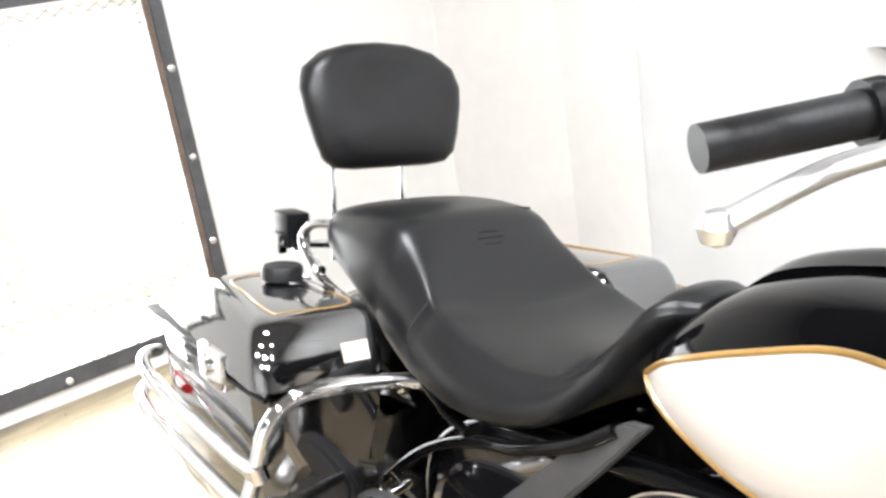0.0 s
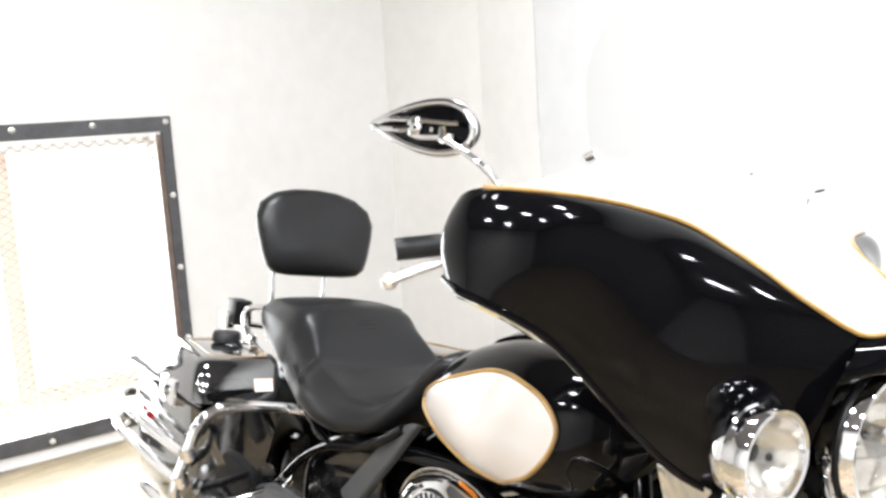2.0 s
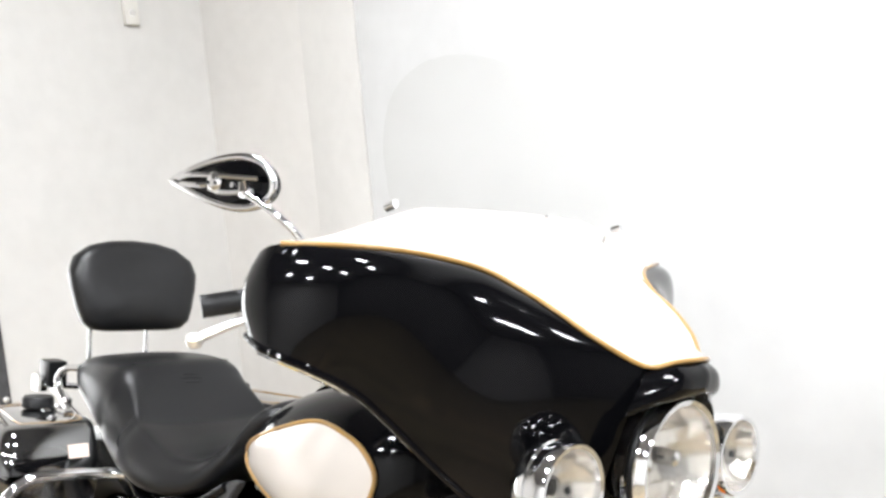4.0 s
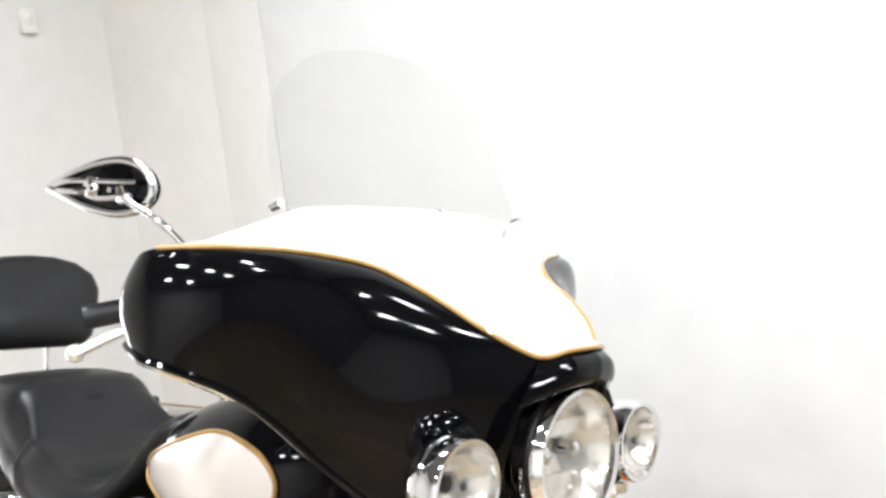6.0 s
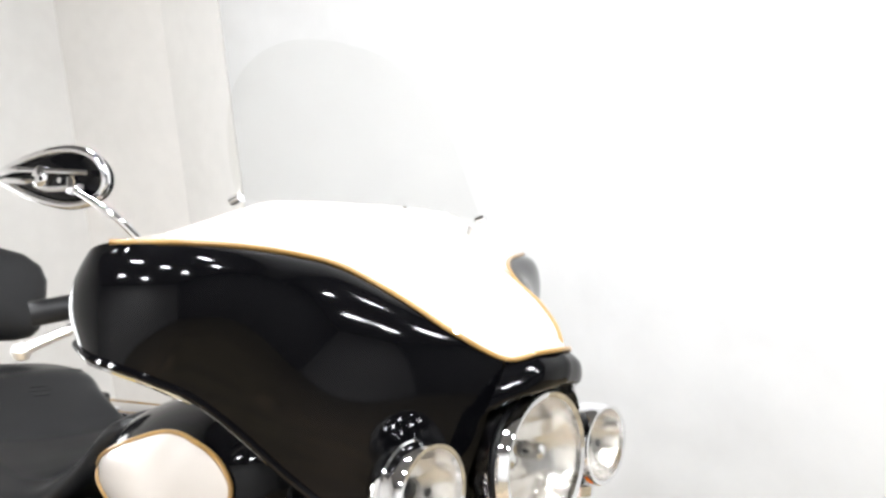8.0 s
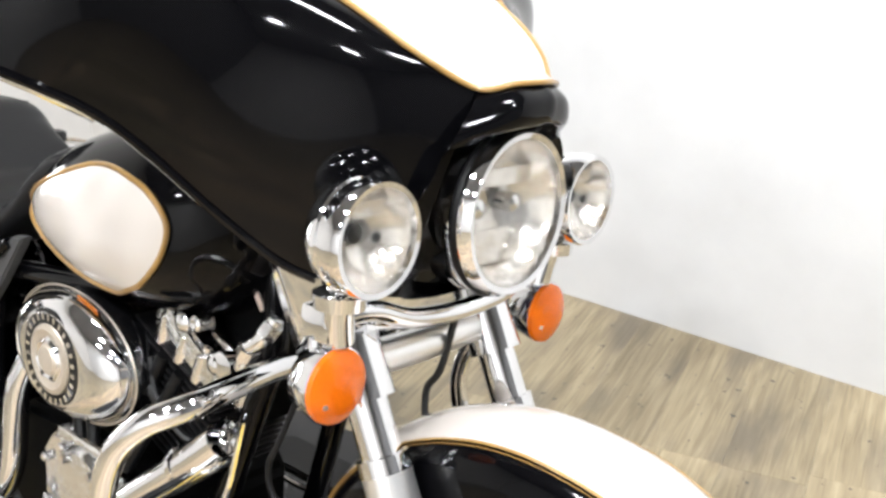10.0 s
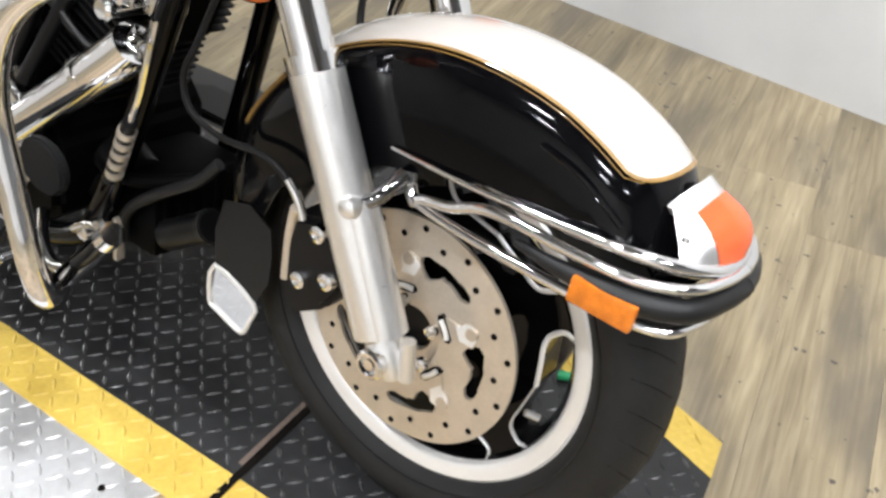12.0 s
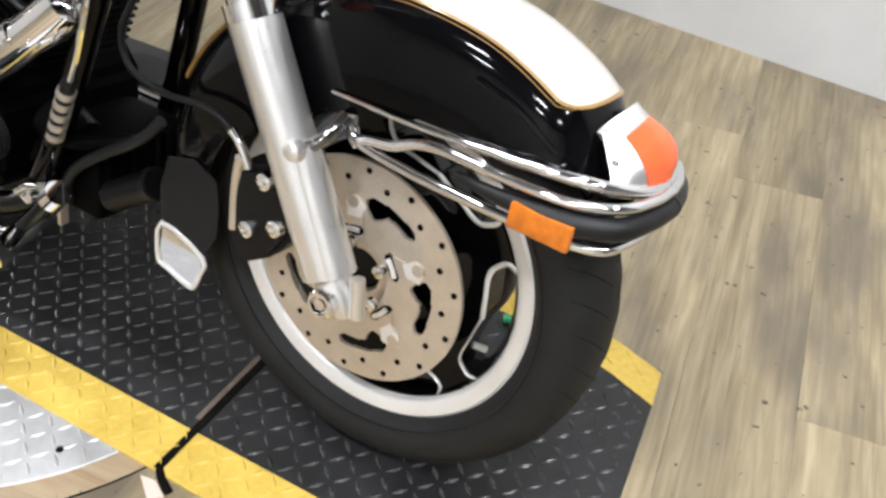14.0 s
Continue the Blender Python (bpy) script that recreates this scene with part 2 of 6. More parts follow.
# ---- mesh helpers ----
def finish(bm, smooth=True, angle=40):
    bmesh.ops.remove_doubles(bm, verts=bm.verts, dist=1e-5)
    bmesh.ops.recalc_face_normals(bm, faces=bm.faces)
    if smooth:
        for f in bm.faces:
            f.smooth = True
        lim = radians(angle)
        for e in bm.edges:
            if len(e.link_faces) == 2 and e.calc_face_angle(0) > lim:
                e.smooth = False
    return bm


def part(name, bm, material, parent=None, label="", smooth=True, angle=40, done=False):
    if not done:
        finish(bm, smooth, angle)
    me = bpy.data.meshes.new(name)
    bm.to_mesh(me)
    bm.free()
    me.materials.append(material)
    ob = new(name, me)
    if parent is not None:
        ob.parent = parent
    if label:
        ob["label"] = label
    return ob


def shared(name, me, parent, m=None):
    ob = new(name, me)
    ob.parent = parent
    if m is not None:
        ob.matrix_basis = m
    return ob


def empty(name, m=None):
    ob = new(name)
    ob.empty_display_size = 0.1
    if m is not None:
        ob.matrix_world = m
    return ob


def spline(points, n):
    """Catmull-Rom through points, n steps a span."""
    p = [Vector(q) for q in points]
    p = [2 * p[0] - p[1]] + p + [2 * p[-1] - p[-2]]
    out = []
    for i in range(1, len(p) - 2):
        a, b, c, d = p[i - 1:i + 3]
        for k in range(n):
            t = k / n
            out.append(0.5 * ((2 * b) + (c - a) * t + (2 * a - 5 * b + 4 * c - d) * t * t + (3 * b - a - 3 * c + d) * t ** 3))
    out.append(p[-2])
    return out


def tube(points, r, n=6, seg=12, closed=False, bm=None, caps=True, taper=None, flat=1.0):
    """A round bar swept through points."""
    bm = bm or bmesh.new()
    if closed:
        pts = [Vector(q) for q in points]
        ext = pts[-2:] + pts + pts[:3]
        full = spline(ext, n)
        pts = full[2 * n:2 * n + len(points) * n]
    else:
        pts = spline(points, n) if n > 1 else [Vector(q) for q in points]
    up = Vector((0, 0, 1))
    rings, prev = [], None
    for i, q in enumerate(pts):
        if closed:
            d = (pts[(i + 1) % len(pts)] - pts[i - 1]).normalized()
        else:
            d = (pts[min(i + 1, len(pts) - 1)] - pts[max(i - 1, 0)]).normalized()
        if prev is None:
            a = d.cross(up)
            if a.length < 0.1:
                a = d.cross(Vector((0, 1, 0)))
            a.normalize()
        else:
            a = (prev - d * prev.dot(d)).normalized()
        prev = a
        b = d.cross(a)
        rr = r * (taper(i / (len(pts) - 1)) if taper else 1)
        rings.append([bm.verts.new(q + rr * (a * math.cos(2 * math.pi * k / seg) + flat * b * math.sin(2 * math.pi * k / seg))) for k in range(seg)])
    for i in range(len(rings) if closed else len(rings) - 1):
        u, v = rings[i], rings[(i + 1) % len(rings)]
        for k in range(seg):
            bm.faces.new((u[k], u[(k + 1) % seg], v[(k + 1) % seg], v[k]))
    if caps and not closed:
        bm.faces.new(rings[0][::-1])
        bm.faces.new(rings[-1])
    return bm


def lathe(profile, axis="x", at=(0, 0, 0), seg=40, bm=None, m=None, arc=None):
    """profile: (along, radius) pairs turned round the axis through at. Returns the bmesh."""
    bm = bm or bmesh.new()
    rings = []
    for u, r in profile:
        ring = []
        for k in range(seg):
            c, s = r * math.cos(2 * math.pi * k / seg), r * math.sin(2 * math.pi * k / seg)
            v = {"x": (u, c, s), "y": (s, u, c), "z": (c, s, u)}[axis]
            v = Vector(v)
            if m is not None:
                v = m @ v
            ring.append(bm.verts.new(v + Vector(at)))
        rings.append(ring)
    for a, b in zip(rings, rings[1:]):
        for k in range(seg):
            bm.faces.new((a[k], a[(k + 1) % seg], b[(k + 1) % seg], b[k]))
    bmesh.ops.remove_doubles(bm, verts=bm.verts, dist=1e-6)
    return bm


def box(x0, x1, y0, y1, z0, z1, bevel=0.0, bm=None, segs=2, m=None):
    bm = bm or bmesh.new()
    made = bmesh.ops.create_cube(bm, size=1.0)["verts"]
    bmesh.ops.scale(bm, vec=(x1 - x0, y1 - y0, z1 - z0), verts=made)
    bmesh.ops.translate(bm, vec=((x0 + x1) / 2, (y0 + y1) / 2, (z0 + z1) / 2), verts=made)
    if bevel:
        edges = list({e for v in made for e in v.link_edges})
        out = bmesh.ops.bevel(bm, geom=edges, offset=bevel, segments=segs, affect="EDGES", profile=0.6)
        made = list({v for f in out["faces"] for v in f.verts} | {v for v in made if v.is_valid})
    if m is not None:
        bmesh.ops.transform(bm, matrix=m, verts=[v for v in made if v.is_valid])
    return bm


def loft(rings, bm=None, closed=True, caps=True):
    bm = bm or bmesh.new()
    vs = [[bm.verts.new(p) for p in ring] for ring in rings]
    n = len(vs[0])
    for a, b in zip(vs, vs[1:]):
        for k in range(n if closed else n - 1):
            bm.faces.new((a[k], a[(k + 1) % n], b[(k + 1) % n], b[k]))
    if caps and closed:
        bm.faces.new(vs[0][::-1])
        bm.faces.new(vs[-1])
    return bm


def net(rows, nu, nv):
    """Smooth grid through a control net: rows of points."""
    fine = [spline(r, nu) for r in rows]
    cols = [spline([fine[j][i] for j in range(len(rows))], nv) for i in range(len(fine[0]))]
    return [[cols[i][j] for i in range(len(cols))] for j in range(len(cols[0]))]


def sheet(grid, bm=None, thick=0.0, mirror=None):
    """A grid of points as a surface, thickened inwards; mirror: its twin at +y, set back by that share of its width."""
    bm = bm or bmesh.new()
    vs = [[bm.verts.new(p) for p in r] for r in grid]
    for a, b in zip(vs, vs[1:]):
        for k in range(len(a) - 1):
            bm.faces.new((a[k], a[k + 1], b[k + 1], b[k]))
    if mirror is not None:
        vs = [[bm.verts.new((p[0] + mirror * p[1], -p[1], p[2])) for p in r] for r in grid]
        for a, b in zip(vs, vs[1:]):
            for k in range(len(a) - 1):
                bm.faces.new((b[k], b[k + 1], a[k + 1], a[k]))
    if thick:
        bmesh.ops.remove_doubles(bm, verts=bm.verts, dist=2e-4)
        bmesh.ops.recalc_face_normals(bm, faces=bm.faces)
        bmesh.ops.solidify(bm, geom=bm.faces[:], thickness=thick)
    return bm


def soft_curve(points, n):
    """Cubic B-spline that starts and ends on the end points."""
    p = [Vector(q) for q in points]
    p = [2 * p[0] - p[1]] + p + [2 * p[-1] - p[-2]]
    out = []
    for i in range(1, len(p) - 2):
        a, b, c, d = p[i - 1:i + 3]
        for k in range(n):
            t = k / n
            out.append((a * (1 - t) ** 3 + b * (3 * t ** 3 - 6 * t * t + 4) + c * (-3 * t ** 3 + 3 * t * t + 3 * t + 1) + d * t ** 3) / 6)
    out.append(p[-2])
    return out


def flank(rows, n):
    """A fair surface through the first and last row, bowed by those between."""
    fine = [spline(r, n) if j in (0, len(rows) - 1) else soft_curve(r, n) for j, r in enumerate(rows)]
    cols = [soft_curve([f[i] for f in fine], n) for i in range(len(fine[0]))]
    return [[c[j] for c in cols] for j in range(len(cols[0]))]


def mirrored(points):
    return [(p[0], -p[1], p[2]) for p in points]


def prism(outline, depth, axis="y", at=0.0, bm=None, bevel=0.0):
    """A flat outline (two coordinates) drawn out along an axis."""
    bm = bm or bmesh.new()
    put = {"y": lambda a, b, d: (a, d, b), "x": lambda a, b, d: (d, a, b), "z": lambda a, b, d: (a, b, d)}[axis]
    v = [bm.verts.new(put(a, b, at)) for a, b in outline]
    f = bm.faces.new(v)
    out = bmesh.ops.extrude_face_region(bm, geom=[f])
    vec = Vector(put(0, 0, depth))
    bmesh.ops.translate(bm, vec=vec, verts=[g for g in out["geom"] if isinstance(g, bmesh.types.BMVert)])
    if bevel:
        bmesh.ops.recalc_face_normals(bm, faces=bm.faces)
        bmesh.ops.bevel(bm, geom=bm.edges[:], offset=bevel, segments=2, affect="EDGES")
    return bm


# ---- the room ----
WALL_L = pose(-3.377, 0, 0, 0, 0, -8.08)      # local y runs along the wall, the room is at +x
WALL_R = pose(0, 1.567, 0, 0, 0, -14.6)       # local x runs along the wall, the room is at -y
CEIL_Z = 3.6
GZ = 0.018                                    # the finished floor


def place(bm, m):
    bmesh.ops.transform(bm, matrix=m, verts=bm.verts)
    return bm


def setting(name, bm, material, label, smooth=False):
    ob = part(name, bm, material, None, "", smooth=smooth)
    return tagged(ob, label, "", "", "structure")


W0, W1, H0, H1 = -0.325, 0.990, 0.064, 1.413   # the window's opening, along and up
bm = bmesh.new()
box(-0.2, 0, -5.2, W0 + 0.05, 0, CEIL_Z, bm=bm)
box(-0.2, 0, W1 - 0.05, 2.16, 0, CEIL_Z, bm=bm)
box(-0.2, 0, W0 + 0.05, W1 - 0.05, 0, H0 + 0.05, bm=bm)
box(-0.2, 0, W0 + 0.05, W1 - 0.05, H1 - 0.05, CEIL_Z, bm=bm)
setting("wall_west", place(bm, WALL_L), M_PALE, "cream-white painted wall with a low meshed window")
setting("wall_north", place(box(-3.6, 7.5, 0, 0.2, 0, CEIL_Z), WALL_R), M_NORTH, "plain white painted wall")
# boxed column in the corner, its cream toned down to carry the corner shade
bm = prism([(-3.075, 2.135), (-2.452, 2.20), (-2.452, 2.5), (-3.6, 2.9), (-3.6, 2.2)], CEIL_Z, "z", 0.0)
setting("wall_column", bm, M_SHADE, "boxed corner column in cream paint with its shade painted in")
# Shallow step built to stand in for the softer shade beside the column.
bm = prism([(-2.50, 2.205), (-2.05, 2.088), (-2.05, 2.4), (-2.50, 2.4)], CEIL_Z, "z", 0.0)
setting("wall_shade_step", bm, M_PALE, "shallow off-white step in place of the shade beside the column")
# South and east walls are unseen, added for fill light and dark reflections.
setting("wall_south", box(-5.0, 7.0, -5.0, -4.8, 0, CEIL_Z), M_WALL, "unseen white wall added for fill light")
setting("wall_east", box(4.8, 5.0, -4.8, 1.0, 0, CEIL_Z), M_GREYWALL, "unseen dark grey wall added to darken reflections")
setting("ceiling", box(-5.2, 7.2, -5.8, 3.2, CEIL_Z, CEIL_Z + 0.15), M_CEIL, "mid-grey painted ceiling")
setting("floor_base", box(-5.2, 7.2, -5.8, 3.2, -0.15, GZ - 0.012), M_PLANK, "wood-look vinyl floor")
bm = bmesh.new()
box(0.0, 0.012, -6.0, 2.14, GZ - 0.006, GZ, bm=bm)
setting("baseboard", place(bm, WALL_L), M_WALL, "thin white floor edge strip")

# window: steel frame, mesh, daylight
win = empty("window_1", WALL_L)
tagged(win, "low square window behind a bolted dark steel mesh guard", "window", "", "structure")
FW = 0.066


def frame_bar(name, y0, y1, z0, z1, x0, x1, material, label=""):
    return part(name, box(x0, x1, y0, y1, z0, z1, 0.002), material, win, label, smooth=False)


frame_bar("frame_bar", W0, W1, H1 - FW, H1, 0.001, 0.012, M_FRAME, "dark steel frame bar")
frame_bar("frame_bar", W0, W1, H0, H0 + FW, 0.001, 0.012, M_FRAME)
frame_bar("frame_bar", W0, W0 + FW, H0 + FW, H1 - FW, 0.001, 0.012, M_FRAME)
frame_bar("frame_bar", W1 - 0.045, W1, H0 + FW, H1 - FW, 0.001, 0.012, M_FRAME)
frame_bar("wood_edge", W1 - FW - 0.005, W1 - 0.047, H0 + FW, H1 - FW - 0.002, -0.002, 0.010, M_RUST, "worn brown wooden edge")
frame_bar("white_edge", W0 + FW, W1 - 0.05, H1 - FW - 0.014, H1 - FW - 0.002, 0.0, 0.010, M_WALL, "thin white strip")
frame_bar("window_frame", W0 + 0.05, W1 - 0.05, H0 + 0.05, H0 + 0.12, -0.19, -0.14, M_WALL, "white window frame")
frame_bar("window_frame", W0 + 0.05, W1 - 0.05, H1 - 0.12, H1 - 0.05, -0.19, -0.14, M_WALL)
frame_bar("mullion", 0.268, 0.336, H0 + 0.12, H1 - 0.12, -0.18, -0.14, M_MULLION, "pinkish bare wood mullion")
part("pane", box(-0.165, -0.160, W0 + 0.05, W1 - 0.05, H0 + 0.1, H1 - 0.1), M_GLASS, win, "clear glass pane", smooth=False).visible_shadow = False
bolt = lathe([(0.0, 0.013), (0.004, 0.013), (0.008, 0.009), (0.009, 0.0)], "x", seg=10)
bolt_me, bolted = None, set()
for k in range(5):
    for y, z in ((-0.29 + k * 0.3143, 1.39), (-0.29 + k * 0.3143, 0.088), (0.967, 0.088 + k * 0.3255), (-0.29, 0.088 + k * 0.3255)):
        if (round(y, 2), round(z, 2)) in bolted:
            continue
        bolted.add((round(y, 2), round(z, 2)))
        if bolt_me is None:
            ob = part("bolt", bolt, M_ALU, win, "round steel bolt head")
            ob.location = (0.012, y, z)
            bolt_me = ob.data
        elif not (k in (0, 4) and (y == 0.967 or (y == -0.29 and z > 0.5 and k == 4))):
            shared("bolt", bolt_me, win, pose(0.012, y, z))
# expanded metal: crossing thin strands
verts, faces = [], []
y0, y1, z0, z1 = W0 + 0.06, W1 - 0.07, H0 + 0.06, H1 - 0.085
pitch, slope, half = 0.034, 0.62, 0.0019
span = (y1 - y0) * slope
for sgn in (1, -1):
    c = z0 - span if sgn > 0 else z0
    end = z1 if sgn > 0 else z1 + span
    while c < end:
        pts = []
        for y in (y0, y1):
            pts.append((y, c + sgn * slope * (y - y0)))
        (a, za), (b, zb) = pts
        # clip to the opening
        def at_z(z):
            return a + (z - za) / (zb - za) * (b - a)
        lo, hi = (at_z(z0), at_z(z1)) if sgn > 0 else (at_z(z1), at_z(z0))
        s, e = max(a, min(lo, hi)), min(b, max(lo, hi))
        if e - s > 0.01:
            p, q = Vector((0, s, za + sgn * slope * (s - a))), Vector((0, e, za + sgn * slope * (e - a)))
            n = Vector((0, -(q - p).z, (q - p).y)).normalized() * half
            o = len(verts)
            dx = 0.0025
            for v in (p, q):
                for k1, k2 in ((-1, -dx), (1, -dx), (1, dx), (-1, dx)):
                    verts.append((v + n * k1) + Vector((k2 - 0.004, 0, 0)))
            faces += [(o + i, o + (i + 1) % 4, o + 4 + (i + 1) % 4, o + 4 + i) for i in range(4)]
        c += pitch
me = bpy.data.meshes.new("wire_mesh")
me.from_pydata(verts, [], faces)
me.materials.append(M_MESH)
mesh_ob = new("wire_mesh", me)
mesh_ob.parent = win
tagged(mesh_ob, "fine expanded metal mesh", "", "", "stuff")
# latch on the guard
latch = part("latch", box(0.012, 0.03, -0.30, -0.20, 0.28, 0.34, 0.004), M_FRAME, win, "dark steel latch plate", smooth=False)
part("latch_rod", tube([(0.035, -0.27, 0.10), (0.035, -0.27, 0.36), (0.035, -0.22, 0.37)], 0.007, n=4, seg=8), M_ALU, win, "steel latch rod")
part("latch", box(0.012, 0.03, -0.26, -0.16, 1.02, 1.14, 0.004), M_FRAME, win, "dark steel hinge plate", smooth=False)
back = part("backdrop", box(-1.2, -1.19, -2.5, 3.2, -0.5, 3.2), M_DAY, None, smooth=False)
back.matrix_world = WALL_L
tagged(back, "overexposed bright daylight outside the window", "", "", "structure")
day = area_lamp("window_daylight", -3.30, 0.34, 0.75, 0, -90, -8.08, 1.15, 1.1, 48, (0.97, 0.985, 1.0))
day.matrix_world = WALL_L @ pose(-0.10, 0.34, 0.74, 0, -90, 0)
# sky light falling in through the window from above
high = area_lamp("window_skylight", 0, 0, 0, 0, 0, 0, 1.3, 0.9, 190, (0.95, 0.975, 1.0))
high.matrix_world = WALL_L @ look((-0.60, 0.36, 2.05), (0.75, 0.25, 0.0))

# thermostat
th = empty("thermostat", WALL_L @ pose(0, 1.77, 2.06))
tagged(th, "small ivory plastic thermostat box on the white wall", "thermostat")
part("case", box(0.0, 0.028, -0.035, 0.035, -0.055, 0.06, 0.006), M_IVORY, th)
part("dial", lathe([(0.028, 0.0), (0.028, 0.02), (0.034, 0.018), (0.034, 0.0)], "x", seg=20), M_ALU, th, "grey dial")

# ceiling lamps: bare tube battens
LAMPS = [(-1.1, 0.1, 0), (1.0, 0.0, 0), (2.5, -0.5, 0), (-0.6, -1.5, 0), (1.0, -1.9, 0), (2.6, -2.2, 0), (-1.2, -3.2, 0), (0.6, -3.6, 0)]
lamp_first = None
for x, y, a in LAMPS:
    if lamp_first is None:
        lamp_first = empty("ceiling_light")
        tagged(lamp_first, "white twin tube batten light under the ceiling", "ceiling light", "ceiling lights")
        part("batten", box(-0.27, 0.27, -0.07, 0.07, 0.03, 0.08, 0.008), M_IVORY, lamp_first)
        for s in (-0.04, 0.04):
            part("lamp_tube", tube([(-0.25, s, 0.0), (0.25, s, 0.0)], 0.017, n=1, seg=10), M_LAMP, lamp_first, "glowing lamp tube")
        lamp_first.matrix_world = pose(x, y, CEIL_Z - 0.081, 0, 0, a)
    else:
        copy_thing(lamp_first, pose(x, y, CEIL_Z - 0.081, 0, 0, a))
    area_lamp("batten_light", x, y, CEIL_Z - 0.13, 0, 0, a, 0.5, 0.12, 88, (0.94, 0.962, 1.0))

# ---- the tread plate strip, the disc and the slot ----
XS = -0.072                                   # the slot, along the strip


def lozenges(cells, height, length, width):
    """Raised tread bars at (x, y, turn)."""
    v, f = [], []
    for x, y, a in cells:
        c, s = math.cos(a), math.sin(a)
        o = len(v)
        for u, w, h in ((-length, 0, 0), (0, -width, 0), (length, 0, 0), (0, width, 0), (-length * 0.5, 0, height), (length * 0.5, 0, height)):
            v.append((x + c * u - s * w, y + s * u + c * w, h))
        f += [(o, o + 1, o + 4), (o + 1, o + 5, o + 4), (o + 1, o + 2, o + 5), (o + 2, o + 3, o + 5), (o + 3, o + 4, o + 5), (o + 3, o, o + 4)]
    return v, f


def tread_part(name, cells, material, parent, label, z):
    v, f = lozenges(cells, 0.0022, 0.0135, 0.0036)
    me = bpy.data.meshes.new(name)
    me.from_pydata([(a, b, c + z) for a, b, c in v], [], f)
    for p in me.polygons:
        p.use_smooth = False
    me.materials.append(material)
    ob = new(name, me)
    ob.parent = parent
    tagged(ob, label, "", "", "stuff")


def tread_cells(x0, x1, y0, y1, test=lambda x, y: True, p=0.0262):
    out = []
    for i in range(int(math.ceil(x0 / p)), int(math.floor(x1 / p)) + 1):
        for j in range(int(math.ceil(y0 / p)), int(math.floor(y1 / p)) + 1):
            x, y = i * p, j * p
            if test(x, y):
                out.append((x, y, radians(48 if (i + j) % 2 else -42)))
    return out


strip = empty("tread_strip", pose(0, 0, GZ, 0, 0, -7.5))
tagged(strip, "black diamond tread steel strip with yellow taped edges", "tread plate")
VO, VI, VM = -0.2535, -0.1725, 0.66            # near tape's edges, and the wider part's far edge
END_IN, END_OUT = 0.5245, 0.533                # the near tape's end
FAR_IN = [(XS, 0.285), (0.10, 0.290), (0.20, 0.2935), (0.26, 0.293), (0.33, 0.281), (0.405, 0.2615), (0.4875, 0.231)]
FAR_OUT = [(XS, 0.362), (0.10, 0.364), (0.20, 0.364), (0.27, 0.361), (0.33, 0.351), (0.402, 0.330), (0.478, 0.304)]


def far_in(u):
    return float(np.interp(u, [p[0] for p in FAR_IN], [p[1] for p in FAR_IN]))


part("plate", prism([(XS, VI), (END_IN, VI)] + FAR_IN[::-1], 0.010, "z", -0.010), M_PLATE, strip, smooth=False)
part("plate", box(-2.12, XS, VI, VM, -0.010, 0.0), M_PLATE, strip, smooth=False)
part("yellow_edge", prism([(-2.12, VO), (END_OUT, VO), (END_IN, VI), (-2.12, VI)], 0.0108, "z", -0.010), M_YELLOW, strip, "worn yellow tape edge", smooth=False)
part("yellow_edge", prism(FAR_IN + FAR_OUT[::-1], 0.0108, "z", -0.010), M_YELLOW, strip, "worn yellow tape edge", smooth=False)
tread_part("tread", tread_cells(XS + 0.016, 0.51, VI + 0.006, 0.29, lambda u, v: v < far_in(u) - 0.008 and u < 0.522 - 0.11 * (v - VI))
           + tread_cells(-2.1, XS - 0.012, VI + 0.006, VM - 0.086), M_TREAD, strip, "raised diamond tread bars", 0.0)
tread_part("yellow_tread", tread_cells(-2.1, 0.52, VO + 0.008, VI - 0.005) + tread_cells(XS + 0.01, 0.46, 0.23, 0.36, lambda u, v: far_in(u) + 0.008 < v < far_in(u) + 0.064),
           M_YELLOW, strip, "raised tread bars under yellow tape", 0.0008)
part("slot", box(XS - 0.0065, XS + 0.0065, VO + 0.004, 0.30, -0.004, 0.0022, 0.0008), M_SLOT, strip, "dirty rusted slot strip across the plate", smooth=False)
part("rust_edge", box(XS - 0.016, XS - 0.0066, VI + 0.02, 0.02, -0.004, 0.0006), M_RUST, strip, "rust-brown stain along the slot", smooth=False)
part("slot_hook", tube([(XS + 0.002, VO + 0.006, 0.0005), (XS + 0.018, VO - 0.006, 0.0005), (XS + 0.040, VO - 0.017, 0.0)], 0.006, n=3, seg=8, flat=0.4), M_SLOT, strip, "rusty bent end of the slot strip")
part("slot_end", prism([(XS + 0.012, VO - 0.012), (XS + 0.040, VO - 0.026), (XS + 0.022, VO - 0.040), (XS - 0.012, VO - 0.016)], 0.006, "z", -0.0045), M_STICKER, strip, "chipped pale filler at the slot", smooth=False)

DX, DY, DR = -0.528, 0.006, 0.4305
disc = empty("turntable_disc", pose(DX, DY, GZ))
tagged(disc, "silver diamond tread turntable disc let into the floor", "turntable")
part("plate", lathe([(-0.009, DR), (-0.0035, DR), (-0.0015, DR - 0.002), (-0.0015, 0.0)], "z", seg=96), M_DISC, disc)
cells = [(x, y, a) for x, y, a in tread_cells(-DR, DR, -DR, -0.2) if x * x + y * y < (DR - 0.014) ** 2]
tread_part("tread", cells, M_DISC, disc, "raised silver tread bars", -0.0015)
